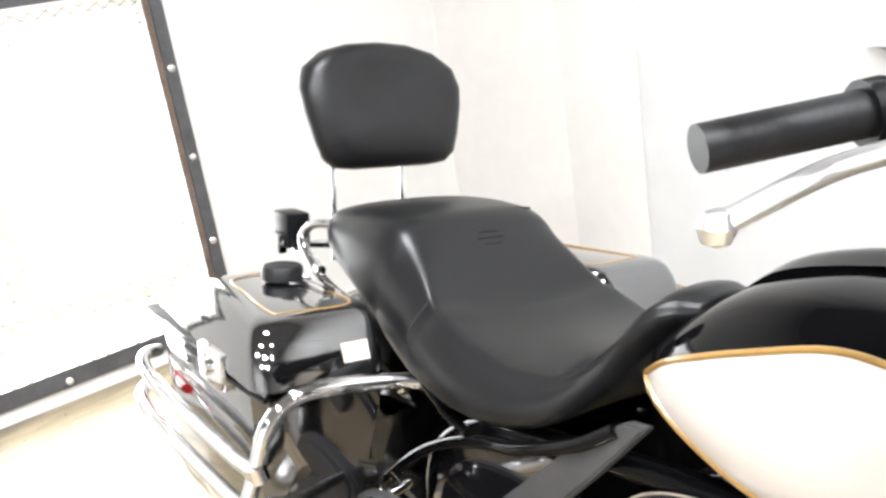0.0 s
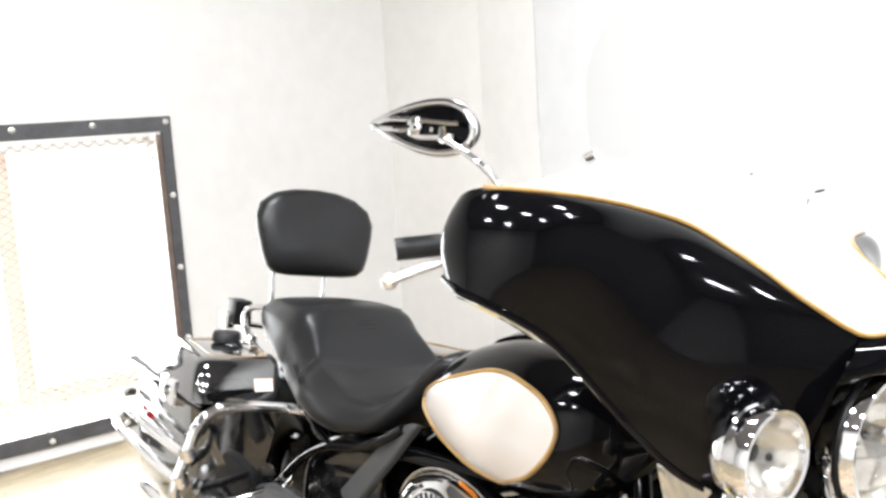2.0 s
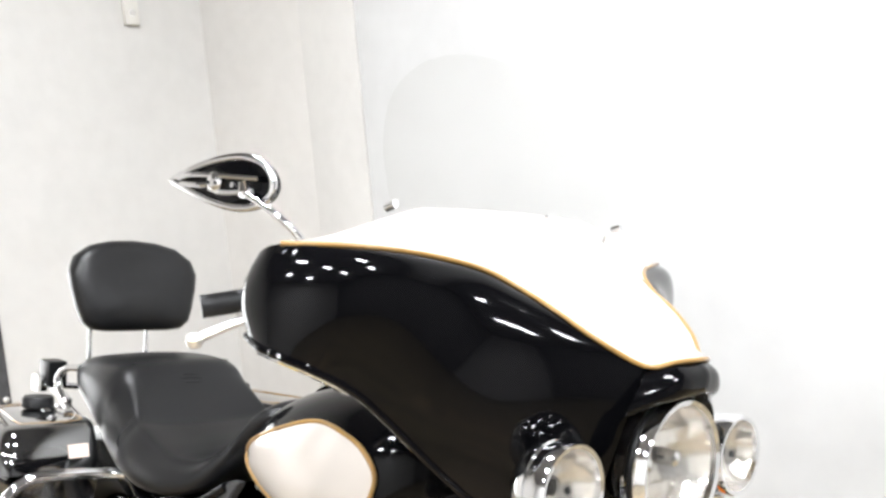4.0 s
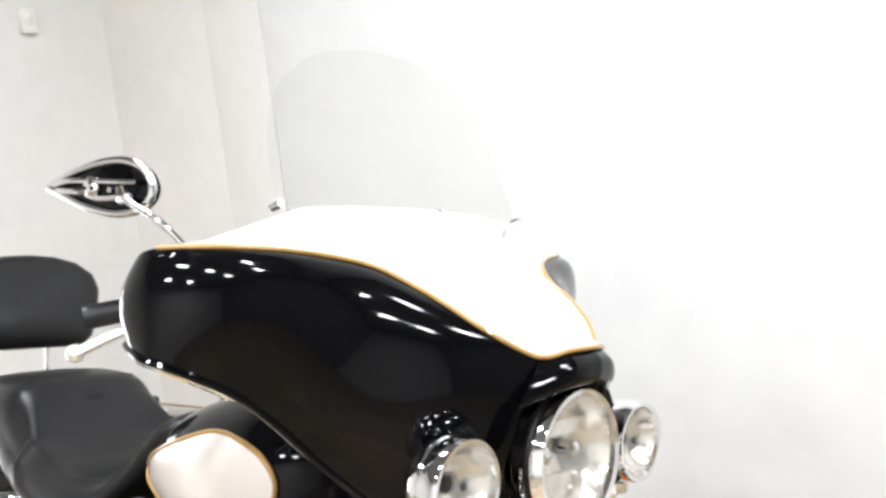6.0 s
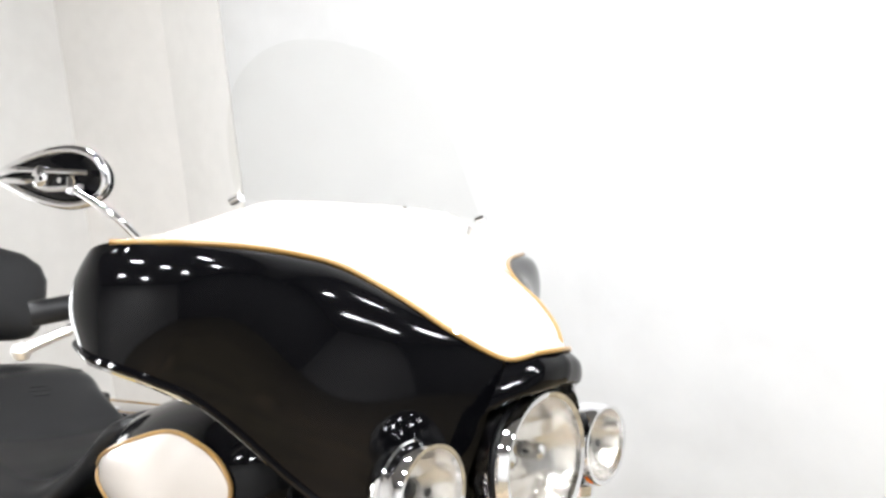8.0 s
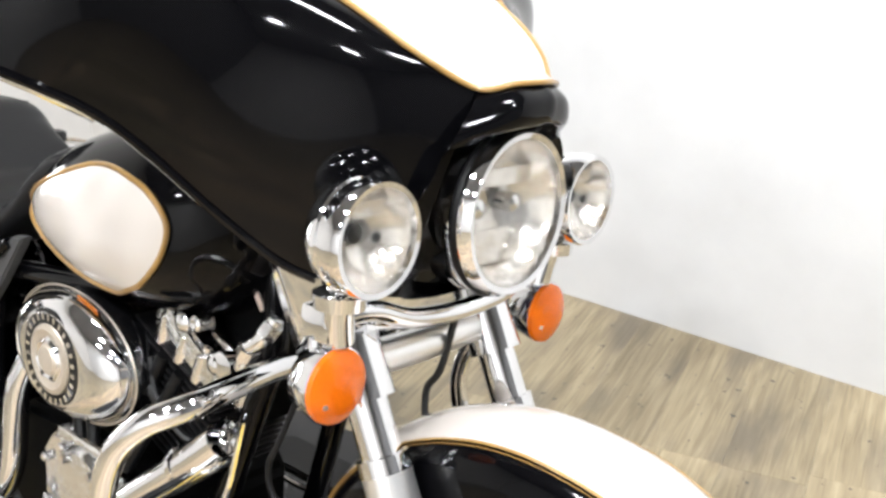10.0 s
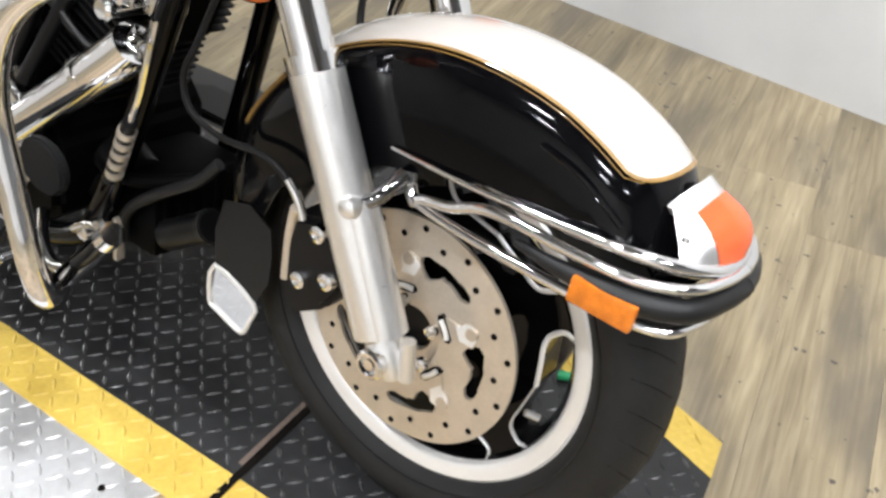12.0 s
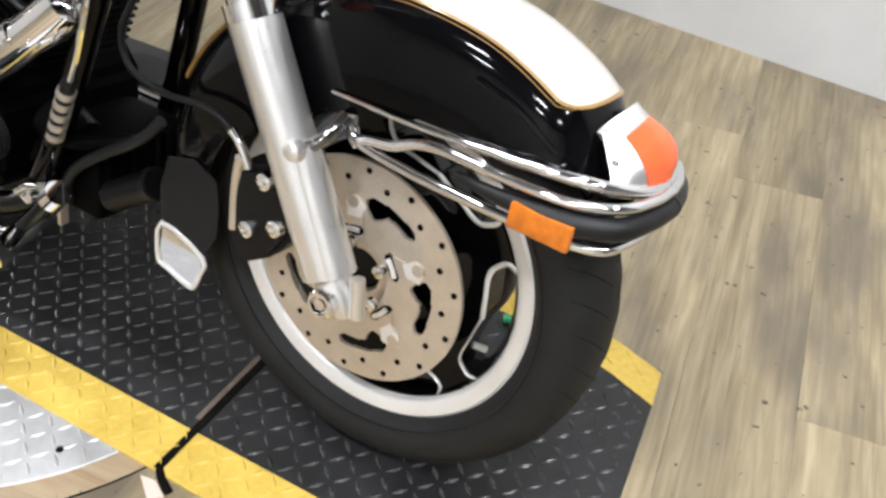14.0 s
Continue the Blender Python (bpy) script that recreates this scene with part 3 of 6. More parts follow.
part("rim", lathe([(-0.009, DR + 0.001), (-0.0025, DR + 0.001), (-0.0025, DR + 0.043), (-0.009, DR + 0.043)], "z", seg=96), M_PLANK2, disc, "tan wooden edge ring")
part("gap", lathe([(-0.009, DR + 0.0432), (-0.0022, DR + 0.0432), (-0.0022, DR + 0.0462), (-0.009, DR + 0.0462)], "z", seg=96), M_SLOT, disc, "dark gap round the wooden ring")
part("screw", lathe([(-0.0015, 0.006), (0.0005, 0.005), (0.0005, 0.0)], "z", at=(0.28, -0.27, 0), seg=12), M_SLOT, disc, "rusty screw head")

debris = part("green_plug", tube([(0.243, 0.240, GZ + 0.010), (0.272, 0.248, GZ + 0.010)], 0.008, n=1, seg=10), M_GREEN, None)
tagged(debris, "small green plastic plug lying on the yellow edge", "plug")


# ---- the motorcycle ----
BIKE = pose(0.131, -0.068, 0, 0, 0, -11.063) @ pose(0, 0, 0, -11.226)
bike = empty("motorcycle", BIKE)
tagged(bike, "black and white touring motorcycle with gold pinstripes on its side stand", "motorcycle")
AXZ = 0.325
WX, WY, WZ = -0.008, 0.014, 0.330     # the front wheel's centre


def P(name, bm, material, parent=None, label="", **kw):
    return part(name, bm, material, parent or bike, label, **kw)


# front wheel
TR = 0.307
hub = P("front_wheel", lathe([(-0.06, 0.0), (-0.06, 0.032), (-0.045, 0.04), (0.045, 0.04), (0.06, 0.032), (0.06, 0.0)], "y", (WX, WY, WZ), 32), M_MATTE)
prof = [(-0.040, 0.222), (-0.054, 0.236), (-0.062, 0.250), (-0.064, 0.266), (-0.059, 0.282), (-0.044, 0.2965), (-0.022, 0.3045), (0, TR),
        (0.022, 0.3045), (0.044, 0.2965), (0.059, 0.282), (0.064, 0.266), (0.062, 0.250), (0.054, 0.236), (0.040, 0.222)]
prof = [(p.x, p.y) for p in spline([(a, b, 0) for a, b in prof], 3)]
P("tyre", lathe(prof, "y", (WX, WY, WZ), 120), M_TYRE, hub, "worn black road tyre")
# tread grooves
half_tyre = [q for q in prof if q[0] >= -1e-6 and q[1] > 0.25]
groove = bmesh.new()
for k in range(44):
    for sgn in (-1, 1):
        th = 2 * math.pi * (k + (0.5 if sgn > 0 else 0)) / 44
        pts = []
        for u in range(6):
            w = 0.008 + u * 0.0105
            rr = float(np.interp(w, [q[0] for q in half_tyre], [q[1] for q in half_tyre])) - 0.0007
            a = th + u * 0.028
            pts.append((WX + rr * math.cos(a), WY + sgn * w, WZ + rr * math.sin(a)))
        tube(pts, 0.0016, n=1, seg=4, bm=groove, flat=0.5)
P("tread_groove", groove, M_SLOT, hub, "dark tread grooves")["kind"] = "stuff"
for sgn in (-1, 1):
    P("sidewall_rib", lathe([(sgn * 0.0560, 0.2405), (sgn * 0.0600, 0.2415), (sgn * 0.0606, 0.2435), (sgn * 0.0575, 0.2450)], "y", (WX, WY, WZ), 96), M_RUBBER, hub)
    rim = [(sgn * 0.034, 0.200), (sgn * 0.040, 0.203), (sgn * 0.0425, 0.206), (sgn * 0.044, 0.214), (sgn * 0.0465, 0.2225), (sgn * 0.044, 0.2265), (sgn * 0.038, 0.225)]
    P("rim", lathe(rim, "y", (WX, WY, WZ), 96), M_RIM, hub, "machined silver rim lip")
P("rim_well", lathe([(-0.035, 0.197), (-0.02, 0.190), (0.02, 0.190), (0.035, 0.197)], "y", (WX, WY, WZ), 72), M_BLACK, hub, "black rim barrel")


FOOT = [(0.036, -36), (0.158, -36), (0.156, -24), (0.158, -16), (0.166, -11), (0.180, -8.5), (0.190, -8.5), (0.199, -11),
        (0.199, 10), (0.190, 7.5), (0.180, 7.5), (0.167, 9), (0.160, 13), (0.157, 20), (0.158, 36), (0.036, 36)]


def spoke_outline(a0):
    """One broad cast spoke: a wide body with a narrow foot on the rim."""
    return [(WX + r * math.cos(a0 + radians(a)), WZ + r * math.sin(a0 + radians(a))) for r, a in FOOT]


for k in range(5):
    a0 = radians(-42 + 72 * k)
    outl = spoke_outline(a0)
    sp = P("spoke", prism(outl, 0.050, "y", WY - 0.031, bevel=0.002), M_BLACK, hub, "gloss black cast spoke")
    for seq in (outl[1:8], outl[8:15]):
        P("spoke_edge", tube([(x, WY - 0.0315, z) for x, z in seq], 0.0034, n=5, seg=8, flat=0.5), M_RIM, sp, "bright machined spoke edge")


def brake_disc(side):
    y = WY + side * 0.080
    # a flat disc with curved slots and windows left out
    t, na, nr, r0, r1 = 0.0025, 270, 58, 0.046, 0.1515
    gone = set()
    for a in range(na):
        for q in range(nr):
            deg, r = 360 * (a + 0.5) / na, r0 + (r1 - r0) * (q + 0.5) / nr
            f = (deg + 4 + 36) % 72 - 36
            slot = abs(f) < 21 and abs(r - 0.1035 + 0.00012 * f) < 0.0078 * min(1.0, ((22 - abs(f)) / 5) ** 0.5)
            window = abs(f - 12) < 10 and 0.080 + 0.00016 * (f - 12) ** 2 < r < 0.104
            w = (deg - 32 + 36) % 72 - 36
            eye = abs(w) < 16 and abs(r - (0.060 + 0.00012 * w)) < 0.0055 * min(1.0, ((17 - abs(w)) / 4) ** 0.5)
            if slot or window or eye:
                gone.add((a, q))
    verts, faces = [], []
    for yy in (y - t, y + t):
        for a in range(na):
            for q in range(nr + 1):
                r, b = r0 + (r1 - r0) * q / nr, 2 * math.pi * a / na
                verts.append((WX + r * math.cos(b), yy, WZ + r * math.sin(b)))
    lay = na * (nr + 1)

    def vid(a, q):
        return (a % na) * (nr + 1) + q

    def solid(a, q):
        return 0 <= q < nr and (a % na, q) not in gone

    for a in range(na):
        for q in range(nr):
            if not solid(a, q):
                continue
            quad = [vid(a, q), vid(a + 1, q), vid(a + 1, q + 1), vid(a, q + 1)]
            faces.append(quad)
            faces.append([v + lay for v in quad[::-1]])
            for (da, dq), (e0, e1) in (((0, -1), (0, 1)), ((1, 0), (1, 2)), ((0, 1), (2, 3)), ((-1, 0), (3, 0))):
                if not solid(a + da, q + dq):
                    faces.append([quad[e1], quad[e0], quad[e0] + lay, quad[e1] + lay])
    bm = bmesh.new()
    bv = [bm.verts.new(v) for v in verts]
    for f in faces:
        bm.faces.new([bv[v] for v in f])
    loose = [v for v in bm.verts if not v.link_faces]
    bmesh.ops.delete(bm, geom=loose, context="VERTS")
    d = P("brake_disc", bm, M_STEEL, hub, "drilled steel brake disc with curved slots", smooth=False)
    P("disc_hub", lathe([(y - side * 0.01, 0.050), (y + side * 0.006, 0.052), (y + side * 0.008, 0.046), (y + side * 0.008, 0.030), (y, 0.028)], "y", (WX, WY, WZ), 36), M_STEEL, d)
    hole = lathe([(0, 0.0042), (side * 0.0009, 0.0042), (side * 0.0009, 0.0)], "y", seg=8)
    hm = None
    for k in range(28):
        a = 2 * math.pi * k / 28
        r = 0.141 if k % 2 else 0.126
        loc = pose(WX + r * math.cos(a), y + side * t, WZ + r * math.sin(a))
        if hm is None:
            ob = P("drill_hole", hole, M_SLOT, d, "dark drilled hole")
            ob.matrix_basis = loc
            hm = ob.data
        else:
            shared("drill_hole", hm, d, loc)
    for k in range(5):
        a = 2 * math.pi * k / 5 + radians(30)
        lobe = [(0.050, -20), (0.072, -13), (0.094, -15), (0.1035, -9), (0.1035, 1), (0.094, 5), (0.082, 4), (0.070, 12), (0.050, 19)]
        P("carrier_lobe", prism([(WX + r * math.cos(a + radians(g)), WZ + r * math.sin(a + radians(g))) for r, g in lobe], side * 0.0022, "y", y + side * 0.0020, bevel=0.0008), M_STEEL, d, "steel carrier arm")
        tip = [(0.077, -10), (0.094, -14), (0.1025, -8), (0.1025, 1), (0.094, 4), (0.083, 3), (0.077, 5)]
        P("arm_pad", prism([(WX + r * math.cos(a + radians(g)), WZ + r * math.sin(a + radians(g))) for r, g in tip], side * 0.001, "y", y + side * 0.0042, bevel=0.0004), M_RIM, d, "polished arm end")
        P("slot_pill", tube([(WX + 0.060 * math.cos(a + radians(g)), y + side * 0.0056, WZ + 0.060 * math.sin(a + radians(g))) for g in (-11, -3, 5, 13)], 0.0036, n=3, seg=8), M_RIM, d, "bright rounded insert")
        # Dark plate on the arm, painting in the shade of the slot.
        P("slot_shade", prism([(WX + r * math.cos(a + radians(g)), WZ + r * math.sin(a + radians(g))) for r, g in ((0.0540, -11), (0.0540, 13), (0.0575, 18), (0.0625, 18), (0.0660, 13), (0.0660, -11), (0.0625, -16), (0.0575, -16))], side * 0.0008, "y", y + side * 0.0041), M_SLOT, d, "dark plate painting in the slot's shade", smooth=False)
        P("disc_rivet", lathe([(y + side * 0.002, 0.0085), (y + side * 0.0070, 0.008), (y + side * 0.0070, 0.0)], "y",
                              (WX + 0.097 * math.cos(a - 0.06), 0, WZ + 0.097 * math.sin(a - 0.06)), 14), M_STEEL, d)
        P("disc_bolt", lathe([(y + side * 0.006, 0.0085), (y + side * 0.014, 0.008), (y + side * 0.0155, 0.004), (y + side * 0.0135, 0.0)], "y",
                             (WX + 0.043 * math.cos(a), 0, WZ + 0.043 * math.sin(a)), 12), M_CHROME, d, "chrome disc bolt")


brake_disc(-1)
brake_disc(1)
P("rim_valve", tube([(0.165, -0.02, WZ - 0.055), (0.15, -0.03, WZ - 0.05)], 0.0045, n=1, seg=8), M_ALU, hub, "small tyre valve")

# fork
SL = 0.5


def fx(z):
    return 0.008 - SL * (z - AXZ)


def fork_pt(z, y, off=0.0):
    return (fx(z) + off, y, z)


for side in (-1, 1):
    y = side * 0.128
    leg = P("fork_slider", tube([fork_pt(0.356, y), fork_pt(0.44, y), fork_pt(0.625, y)], 0.0305, n=4, seg=28), M_ALU, None, "satin silver fork slider")
    P("slider_rib", tube([fork_pt(0.36, y, 0.012), fork_pt(0.50, y, 0.016)], 0.026, n=1, seg=20, taper=lambda t: 1 - 0.1 * t), M_ALU, leg)
    P("axle_clamp", tube([fork_pt(0.352, y, 0.004), fork_pt(0.338, y, 0.008), fork_pt(0.322, y, 0.010), fork_pt(0.312, y, 0.010)], 0.0225, n=3, seg=24, taper=lambda t: 1 - 0.3 * t * t), M_ALU, leg)
    P("clamp_lug", tube([(0.036, y + side * 0.004, AXZ + 0.045), (0.042, y + side * 0.004, AXZ - 0.006)], 0.009, n=1, seg=14), M_ALU, leg)
    P("axle_nut", lathe([(y + side * 0.014, 0.0), (y + side * 0.014, 0.0185), (y + side * 0.030, 0.0185), (y + side * 0.0325, 0.0160), (y + side * 0.0325, 0.0125), (y + side * 0.026, 0.0115), (y + side * 0.026, 0.0075), (y + side * 0.031, 0.007), (y + side * 0.031, 0.0)], "y", (0.006, 0, AXZ + 0.007), 28), M_CHROME, leg, "chrome axle nut")
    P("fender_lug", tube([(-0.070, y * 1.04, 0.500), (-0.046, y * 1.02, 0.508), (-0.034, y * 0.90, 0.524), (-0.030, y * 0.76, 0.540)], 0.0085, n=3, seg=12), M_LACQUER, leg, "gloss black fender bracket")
    P("lug_bolt", lathe([(side * 0.138, 0.0), (side * 0.140, 0.010), (side * 0.148, 0.0135), (side * 0.157, 0.011), (side * 0.161, 0.005), (side * 0.161, 0.0)], "y", (-0.056, 0, 0.503), 18), M_ALU, leg, "rounded silver lug bolt")
    P("seal_cap", tube([fork_pt(0.622, y), fork_pt(0.640, y)], 0.0315, n=1, seg=28), M_CHROME, leg, "chrome seal cap")
    P("fork_tube", tube([fork_pt(0.63, y), fork_pt(0.84, y)], 0.0255, n=1, seg=28), M_CHROME, leg, "polished chrome fork tube")
    P("fork_cover", tube([fork_pt(0.70, y), fork_pt(0.90, y)], 0.036, n=1, seg=28), M_CHROME, leg, "chrome upper fork cover")

# caliper behind the slider
cal = P("brake_caliper", prism([(-0.175, 0.43), (-0.120, 0.445), (-0.085, 0.41), (-0.080, 0.36), (-0.105, 0.325), (-0.160, 0.290), (-0.178, 0.33)], 0.055, "y", -0.115, bevel=0.008), M_MATTE, None, "black brake caliper")
for x, z in ((-0.143, 0.353), (-0.100, 0.372), (-0.120, 0.428)):
    P("caliper_bolt", lathe([(-0.113, 0.012), (-0.122, 0.011), (-0.124, 0.006), (-0.120, 0.0)], "y", (x, 0, z), 16), M_CHROME, cal, "chrome caliper bolt")
P("caliper_bracket", tube([(-0.160, -0.118, 0.445), (-0.170, -0.112, 0.40), (-0.170, -0.112, 0.34)], 0.0065, n=4, seg=10), M_STEEL, cal)
line = P("brake_line", tube([(-0.32, -0.10, 0.66), (-0.342, -0.115, 0.583), (-0.362, -0.115, 0.543), (-0.358, -0.115, 0.509), (-0.336, -0.115, 0.490), (-0.286, -0.115, 0.482), (-0.234, -0.115, 0.487), (-0.195, -0.115, 0.482), (-0.165, -0.114, 0.460)], 0.0042, n=8, seg=10), M_GREYBLK, None, "grey braided brake line")
P("line_fitting", tube([(-0.178, -0.115, 0.474), (-0.163, -0.114, 0.458), (-0.150, -0.113, 0.432)], 0.0062, n=3, seg=10), M_CHROME, line, "chrome hose fitting")

# front fender
def crown(th):
    d = math.degrees(th)
    return float(np.interp(d, [36, 45, 47, 50, 52, 57, 69, 81, 92, 105, 120, 150, 170, 197], [0.352, 0.362, 0.367, 0.376, 0.381, 0.383, 0.3805, 0.375, 0.3725, 0.369, 0.366, 0.358, 0.340, 0.322]))


def skirt(th):
    d = math.degrees(th)
    if d < 106:
        return max(0.20, float(np.interp(d, [76, 90, 106], [0.236, 0.216, 0.205])) / math.sin(th)) if d > 38 else 0.37
    return float(np.interp(d, [106, 116, 124, 138, 150, 197], [0.213, 0.206, 0.204, 0.208, 0.235, 0.243]))


def section(th, w=0.092, lift=0.0):
    """Half cross-section from the crown's middle to the skirt: (y, r)."""
    R = crown(th) + lift
    lo = min(skirt(th), R - 0.02)
    k = float(np.interp(math.degrees(th), [30, 40, 55, 208], [0.72, 0.9, 1.0, 1.0])) * w / 0.092
    base = [(0, R), (0.016, R - 0.0008), (0.030, R - 0.0032), (0.050, R - 0.0115), (0.065, R - 0.0195), (0.078, R - 0.030), (0.087, R - 0.043), (0.0915, max(R - 0.07, lo + 0.004)), (0.093, lo)]
    pts, last = [], 9
    for y, r in base:
        r = min(r, last)
        last = r
        pts.append((y * k, max(r, lo)))
    return pts


grid = []
for i in range(61):
    th = radians(36 + (197 - 36) * i / 60)
    half = section(th)
    row = [((r + 0.055 * y) * math.cos(th), -y, AXZ + (r + 0.055 * y) * math.sin(th)) for y, r in half[::-1]] + [((r - 0.055 * y) * math.cos(th), y, AXZ + (r - 0.055 * y) * math.sin(th)) for y, r in half[1:]]
    grid.append(row)
fender = P("front_fender", sheet(grid, thick=0.003), M_BLACK, None, "gloss black front fender with white crown", angle=50)


def on_fender(th, y, lift):
    ys, rs = zip(*section(th))
    r = float(np.interp(abs(y), ys, rs)) + lift - 0.055 * y    # set over with the turned fork
    return (r * math.cos(th), y + (math.copysign(lift, y) if abs(y) > 0.07 else 0), AXZ + r * math.sin(th))


def panel_half(d):
    """Half width of the white crown panel at an angle in degrees."""
    if d < 52.6:
        return 0.0
    return 0.0705 * min(1.0, (1 - min(1.0, max(0.0, 58 - d) / 5.4) ** 2.6) ** (1 / 2.6))


END = 150.0
grid = []
for i in range(64):
    d = 52.6 + (END - 52.6) * (i / 63) ** 1.3
    w = max(panel_half(d), 0.0005)
    grid.append([on_fender(radians(d), w * (k / 8 - 1), 0.0016) for k in range(17)])
P("white_panel", sheet(grid), M_WHITE, fender, "pearl white crown panel")
edge = []
for sgn in (-1, 1):
    run = []
    for i in range(70):
        d = 52.6 + (END - 52.6) * (i / 69) ** 1.6
        run.append(on_fender(radians(d), sgn * max(panel_half(d), 0.001), 0.0018))
    edge.append(run)
loop = edge[0][::-1] + edge[1]
P("pinstripe", tube(loop, 0.0030, n=1, seg=6, flat=0.5), M_GOLD, fender, "gold pinstripe")
inner = [on_fender(radians(52.6 + (END - 52.6) * (i / 50)), -max(0, panel_half(52.6 + (END - 52.6) * (i / 50)) + 0.0045), 0.0012) for i in range(51)]
P("pinstripe", tube(inner, 0.0012, n=1, seg=5, flat=0.5), M_GOLD, fender, "thin second pinstripe")
# raised welt on the side
for sgn in (-1, 1):
    P("fender_welt", tube([(0.118, sgn * 0.0935, 0.632), (0.165, sgn * 0.094, 0.618), (0.215, sgn * 0.089, 0.585)], 0.003, n=6, seg=8), M_BLACK, fender)
    # side trim bars sweeping into the front bumper
    y = sgn * 0.099
    P("fender_trim", tube([(-0.052, sgn * 0.096, 0.561), (0.05, y, 0.5615), (0.16, y, 0.565), (0.232, sgn * 0.096, 0.569), (0.275, sgn * 0.076, 0.565), (0.302, sgn * 0.036, 0.559), (0.308, 0, 0.557)], 0.0076, n=8, seg=12,
                          taper=lambda t: 0.30 + 0.70 * min(1, t * 1.7)), M_CHROME, fender, "chrome fender side trim")
    P("bumper_rail", tube([(-0.012, sgn * 0.100, 0.518), (0.012, sgn * 0.102, 0.525), (0.040, sgn * 0.104, 0.531), (0.072, sgn * 0.105, 0.545), (0.105, sgn * 0.106, 0.550), (0.17, sgn * 0.108, 0.549), (0.245, sgn * 0.106, 0.549), (0.292, sgn * 0.082, 0.551), (0.312, sgn * 0.040, 0.553), (0.318, 0, 0.554)], 0.0062, n=8, seg=12), M_CHROME, fender, "chrome bumper rail")
    P("bumper_rail", tube([(-0.010, sgn * 0.100, 0.517), (0.02, sgn * 0.103, 0.513), (0.06, sgn * 0.105, 0.510), (0.12, sgn * 0.107, 0.508), (0.20, sgn * 0.108, 0.507), (0.28, sgn * 0.102, 0.508), (0.304, sgn * 0.07, 0.512), (0.316, 0, 0.516)], 0.0058, n=8, seg=12), M_CHROME, fender, "thin lower chrome bumper rail")
    P("rail_brace", tube([(-0.022, sgn * 0.094, 0.529), (-0.015, sgn * 0.099, 0.520), (-0.006, sgn * 0.102, 0.515)], 0.0075, n=4, seg=10), M_CHROME, fender)
    pad = [(0.12, sgn * 0.104, 0.529), (0.18, sgn * 0.109, 0.527), (0.25, sgn * 0.107, 0.529), (0.297, sgn * 0.084, 0.531), (0.314, sgn * 0.040, 0.534), (0.320, 0, 0.535)]
    P("bumper_pad", tube(pad, 0.0125, n=8, seg=12, taper=lambda t: 0.35 + 0.65 * min(1, t * 3.0)), M_RUBBER, fender, "black rubber bumper pad")
    refl = P("reflector", box(0.198, 0.268, -0.006, 0.006, -0.0145, 0.0145, 0.003), M_REFLECT, fender, "amber side reflector")
    refl.matrix_basis = pose(-0.004, sgn * 0.1165, 0.527, 0, 2, 0)
# fender tip lamp
tip = P("fender_lamp", sheet(net([
    [(0.264, -0.035, 0.605), (0.272, 0, 0.620), (0.264, 0.024, 0.612)],
    [(0.282, -0.038, 0.594), (0.300, 0, 0.606), (0.288, 0.028, 0.602)],
    [(0.295, -0.038, 0.580), (0.312, 0, 0.588), (0.300, 0.032, 0.585)],
    [(0.303, -0.036, 0.564), (0.313, 0, 0.566), (0.304, 0.032, 0.565)]], 5, 4), thick=0.012), M_CORAL, fender, "red-orange fender tip lamp")
P("lamp_base", sheet(net([
    [(0.236, -0.046, 0.604), (0.2535, 0, 0.628), (0.246, 0.030, 0.618)],
    [(0.260, -0.047, 0.600), (0.276, 0, 0.612), (0.268, 0.034, 0.606)],
    [(0.279, -0.048, 0.577), (0.294, 0, 0.590), (0.284, 0.040, 0.586)],
    [(0.290, -0.049, 0.556), (0.300, 0, 0.561), (0.290, 0.044, 0.560)]], 5, 4), thick=0.008), M_ALU, tip, "bright satin lamp base")
P("base_side", sheet(net([
    [(0.243, -0.047, 0.606), (0.253, -0.045, 0.607), (0.264, -0.037, 0.606)],
    [(0.256, -0.055, 0.589), (0.268, -0.051, 0.591), (0.282, -0.040, 0.594)],
    [(0.268, -0.062, 0.572), (0.282, -0.056, 0.575), (0.295, -0.041, 0.580)],
    [(0.276, -0.068, 0.556), (0.291, -0.059, 0.558), (0.303, -0.039, 0.562)]], 5, 5), thick=0.004), M_ALU, tip, "bright satin side of the lamp base")
P("base_bolt", lathe([(0.0, 0.0045), (0.004, 0.004), (0.005, 0.0)], "z", (0.268, -0.056, 0.583), 10), M_CHROME, tip)
# rear mud edge of the fender with chrome tip
for sgn in (-1, 1):
    quad = [(-0.311, 0.281), (-0.235, 0.258), (-0.240, 0.226), (-0.249, 0.204), (-0.262, 0.201), (-0.300, 0.212), (-0.318, 0.222)]
    fl = P("flap_trim", prism(quad, sgn * 0.004, "y", sgn * 0.092, bevel=0.001), M_CHROME, fender, "chrome fender end trim")
    P("flap", prism([(-0.311, 0.281), (-0.235, 0.258), (-0.212, 0.300), (-0.210, 0.345), (-0.216, 0.380), (-0.255, 0.398), (-0.300, 0.385), (-0.315, 0.335)], sgn * 0.002, "y", sgn * 0.0945), M_GREYBLK, fender, "dark grey speckled mud flap", smooth=False)
    P("trim_rim", tube([(x, sgn * 0.097, z) for x, z in quad], 0.0035, n=3, seg=8, closed=True), M_RIM, fl, "raised bright rim")

# fairing; the forks are turned slightly to the left, which sets the far half back
TURNED = 0.10
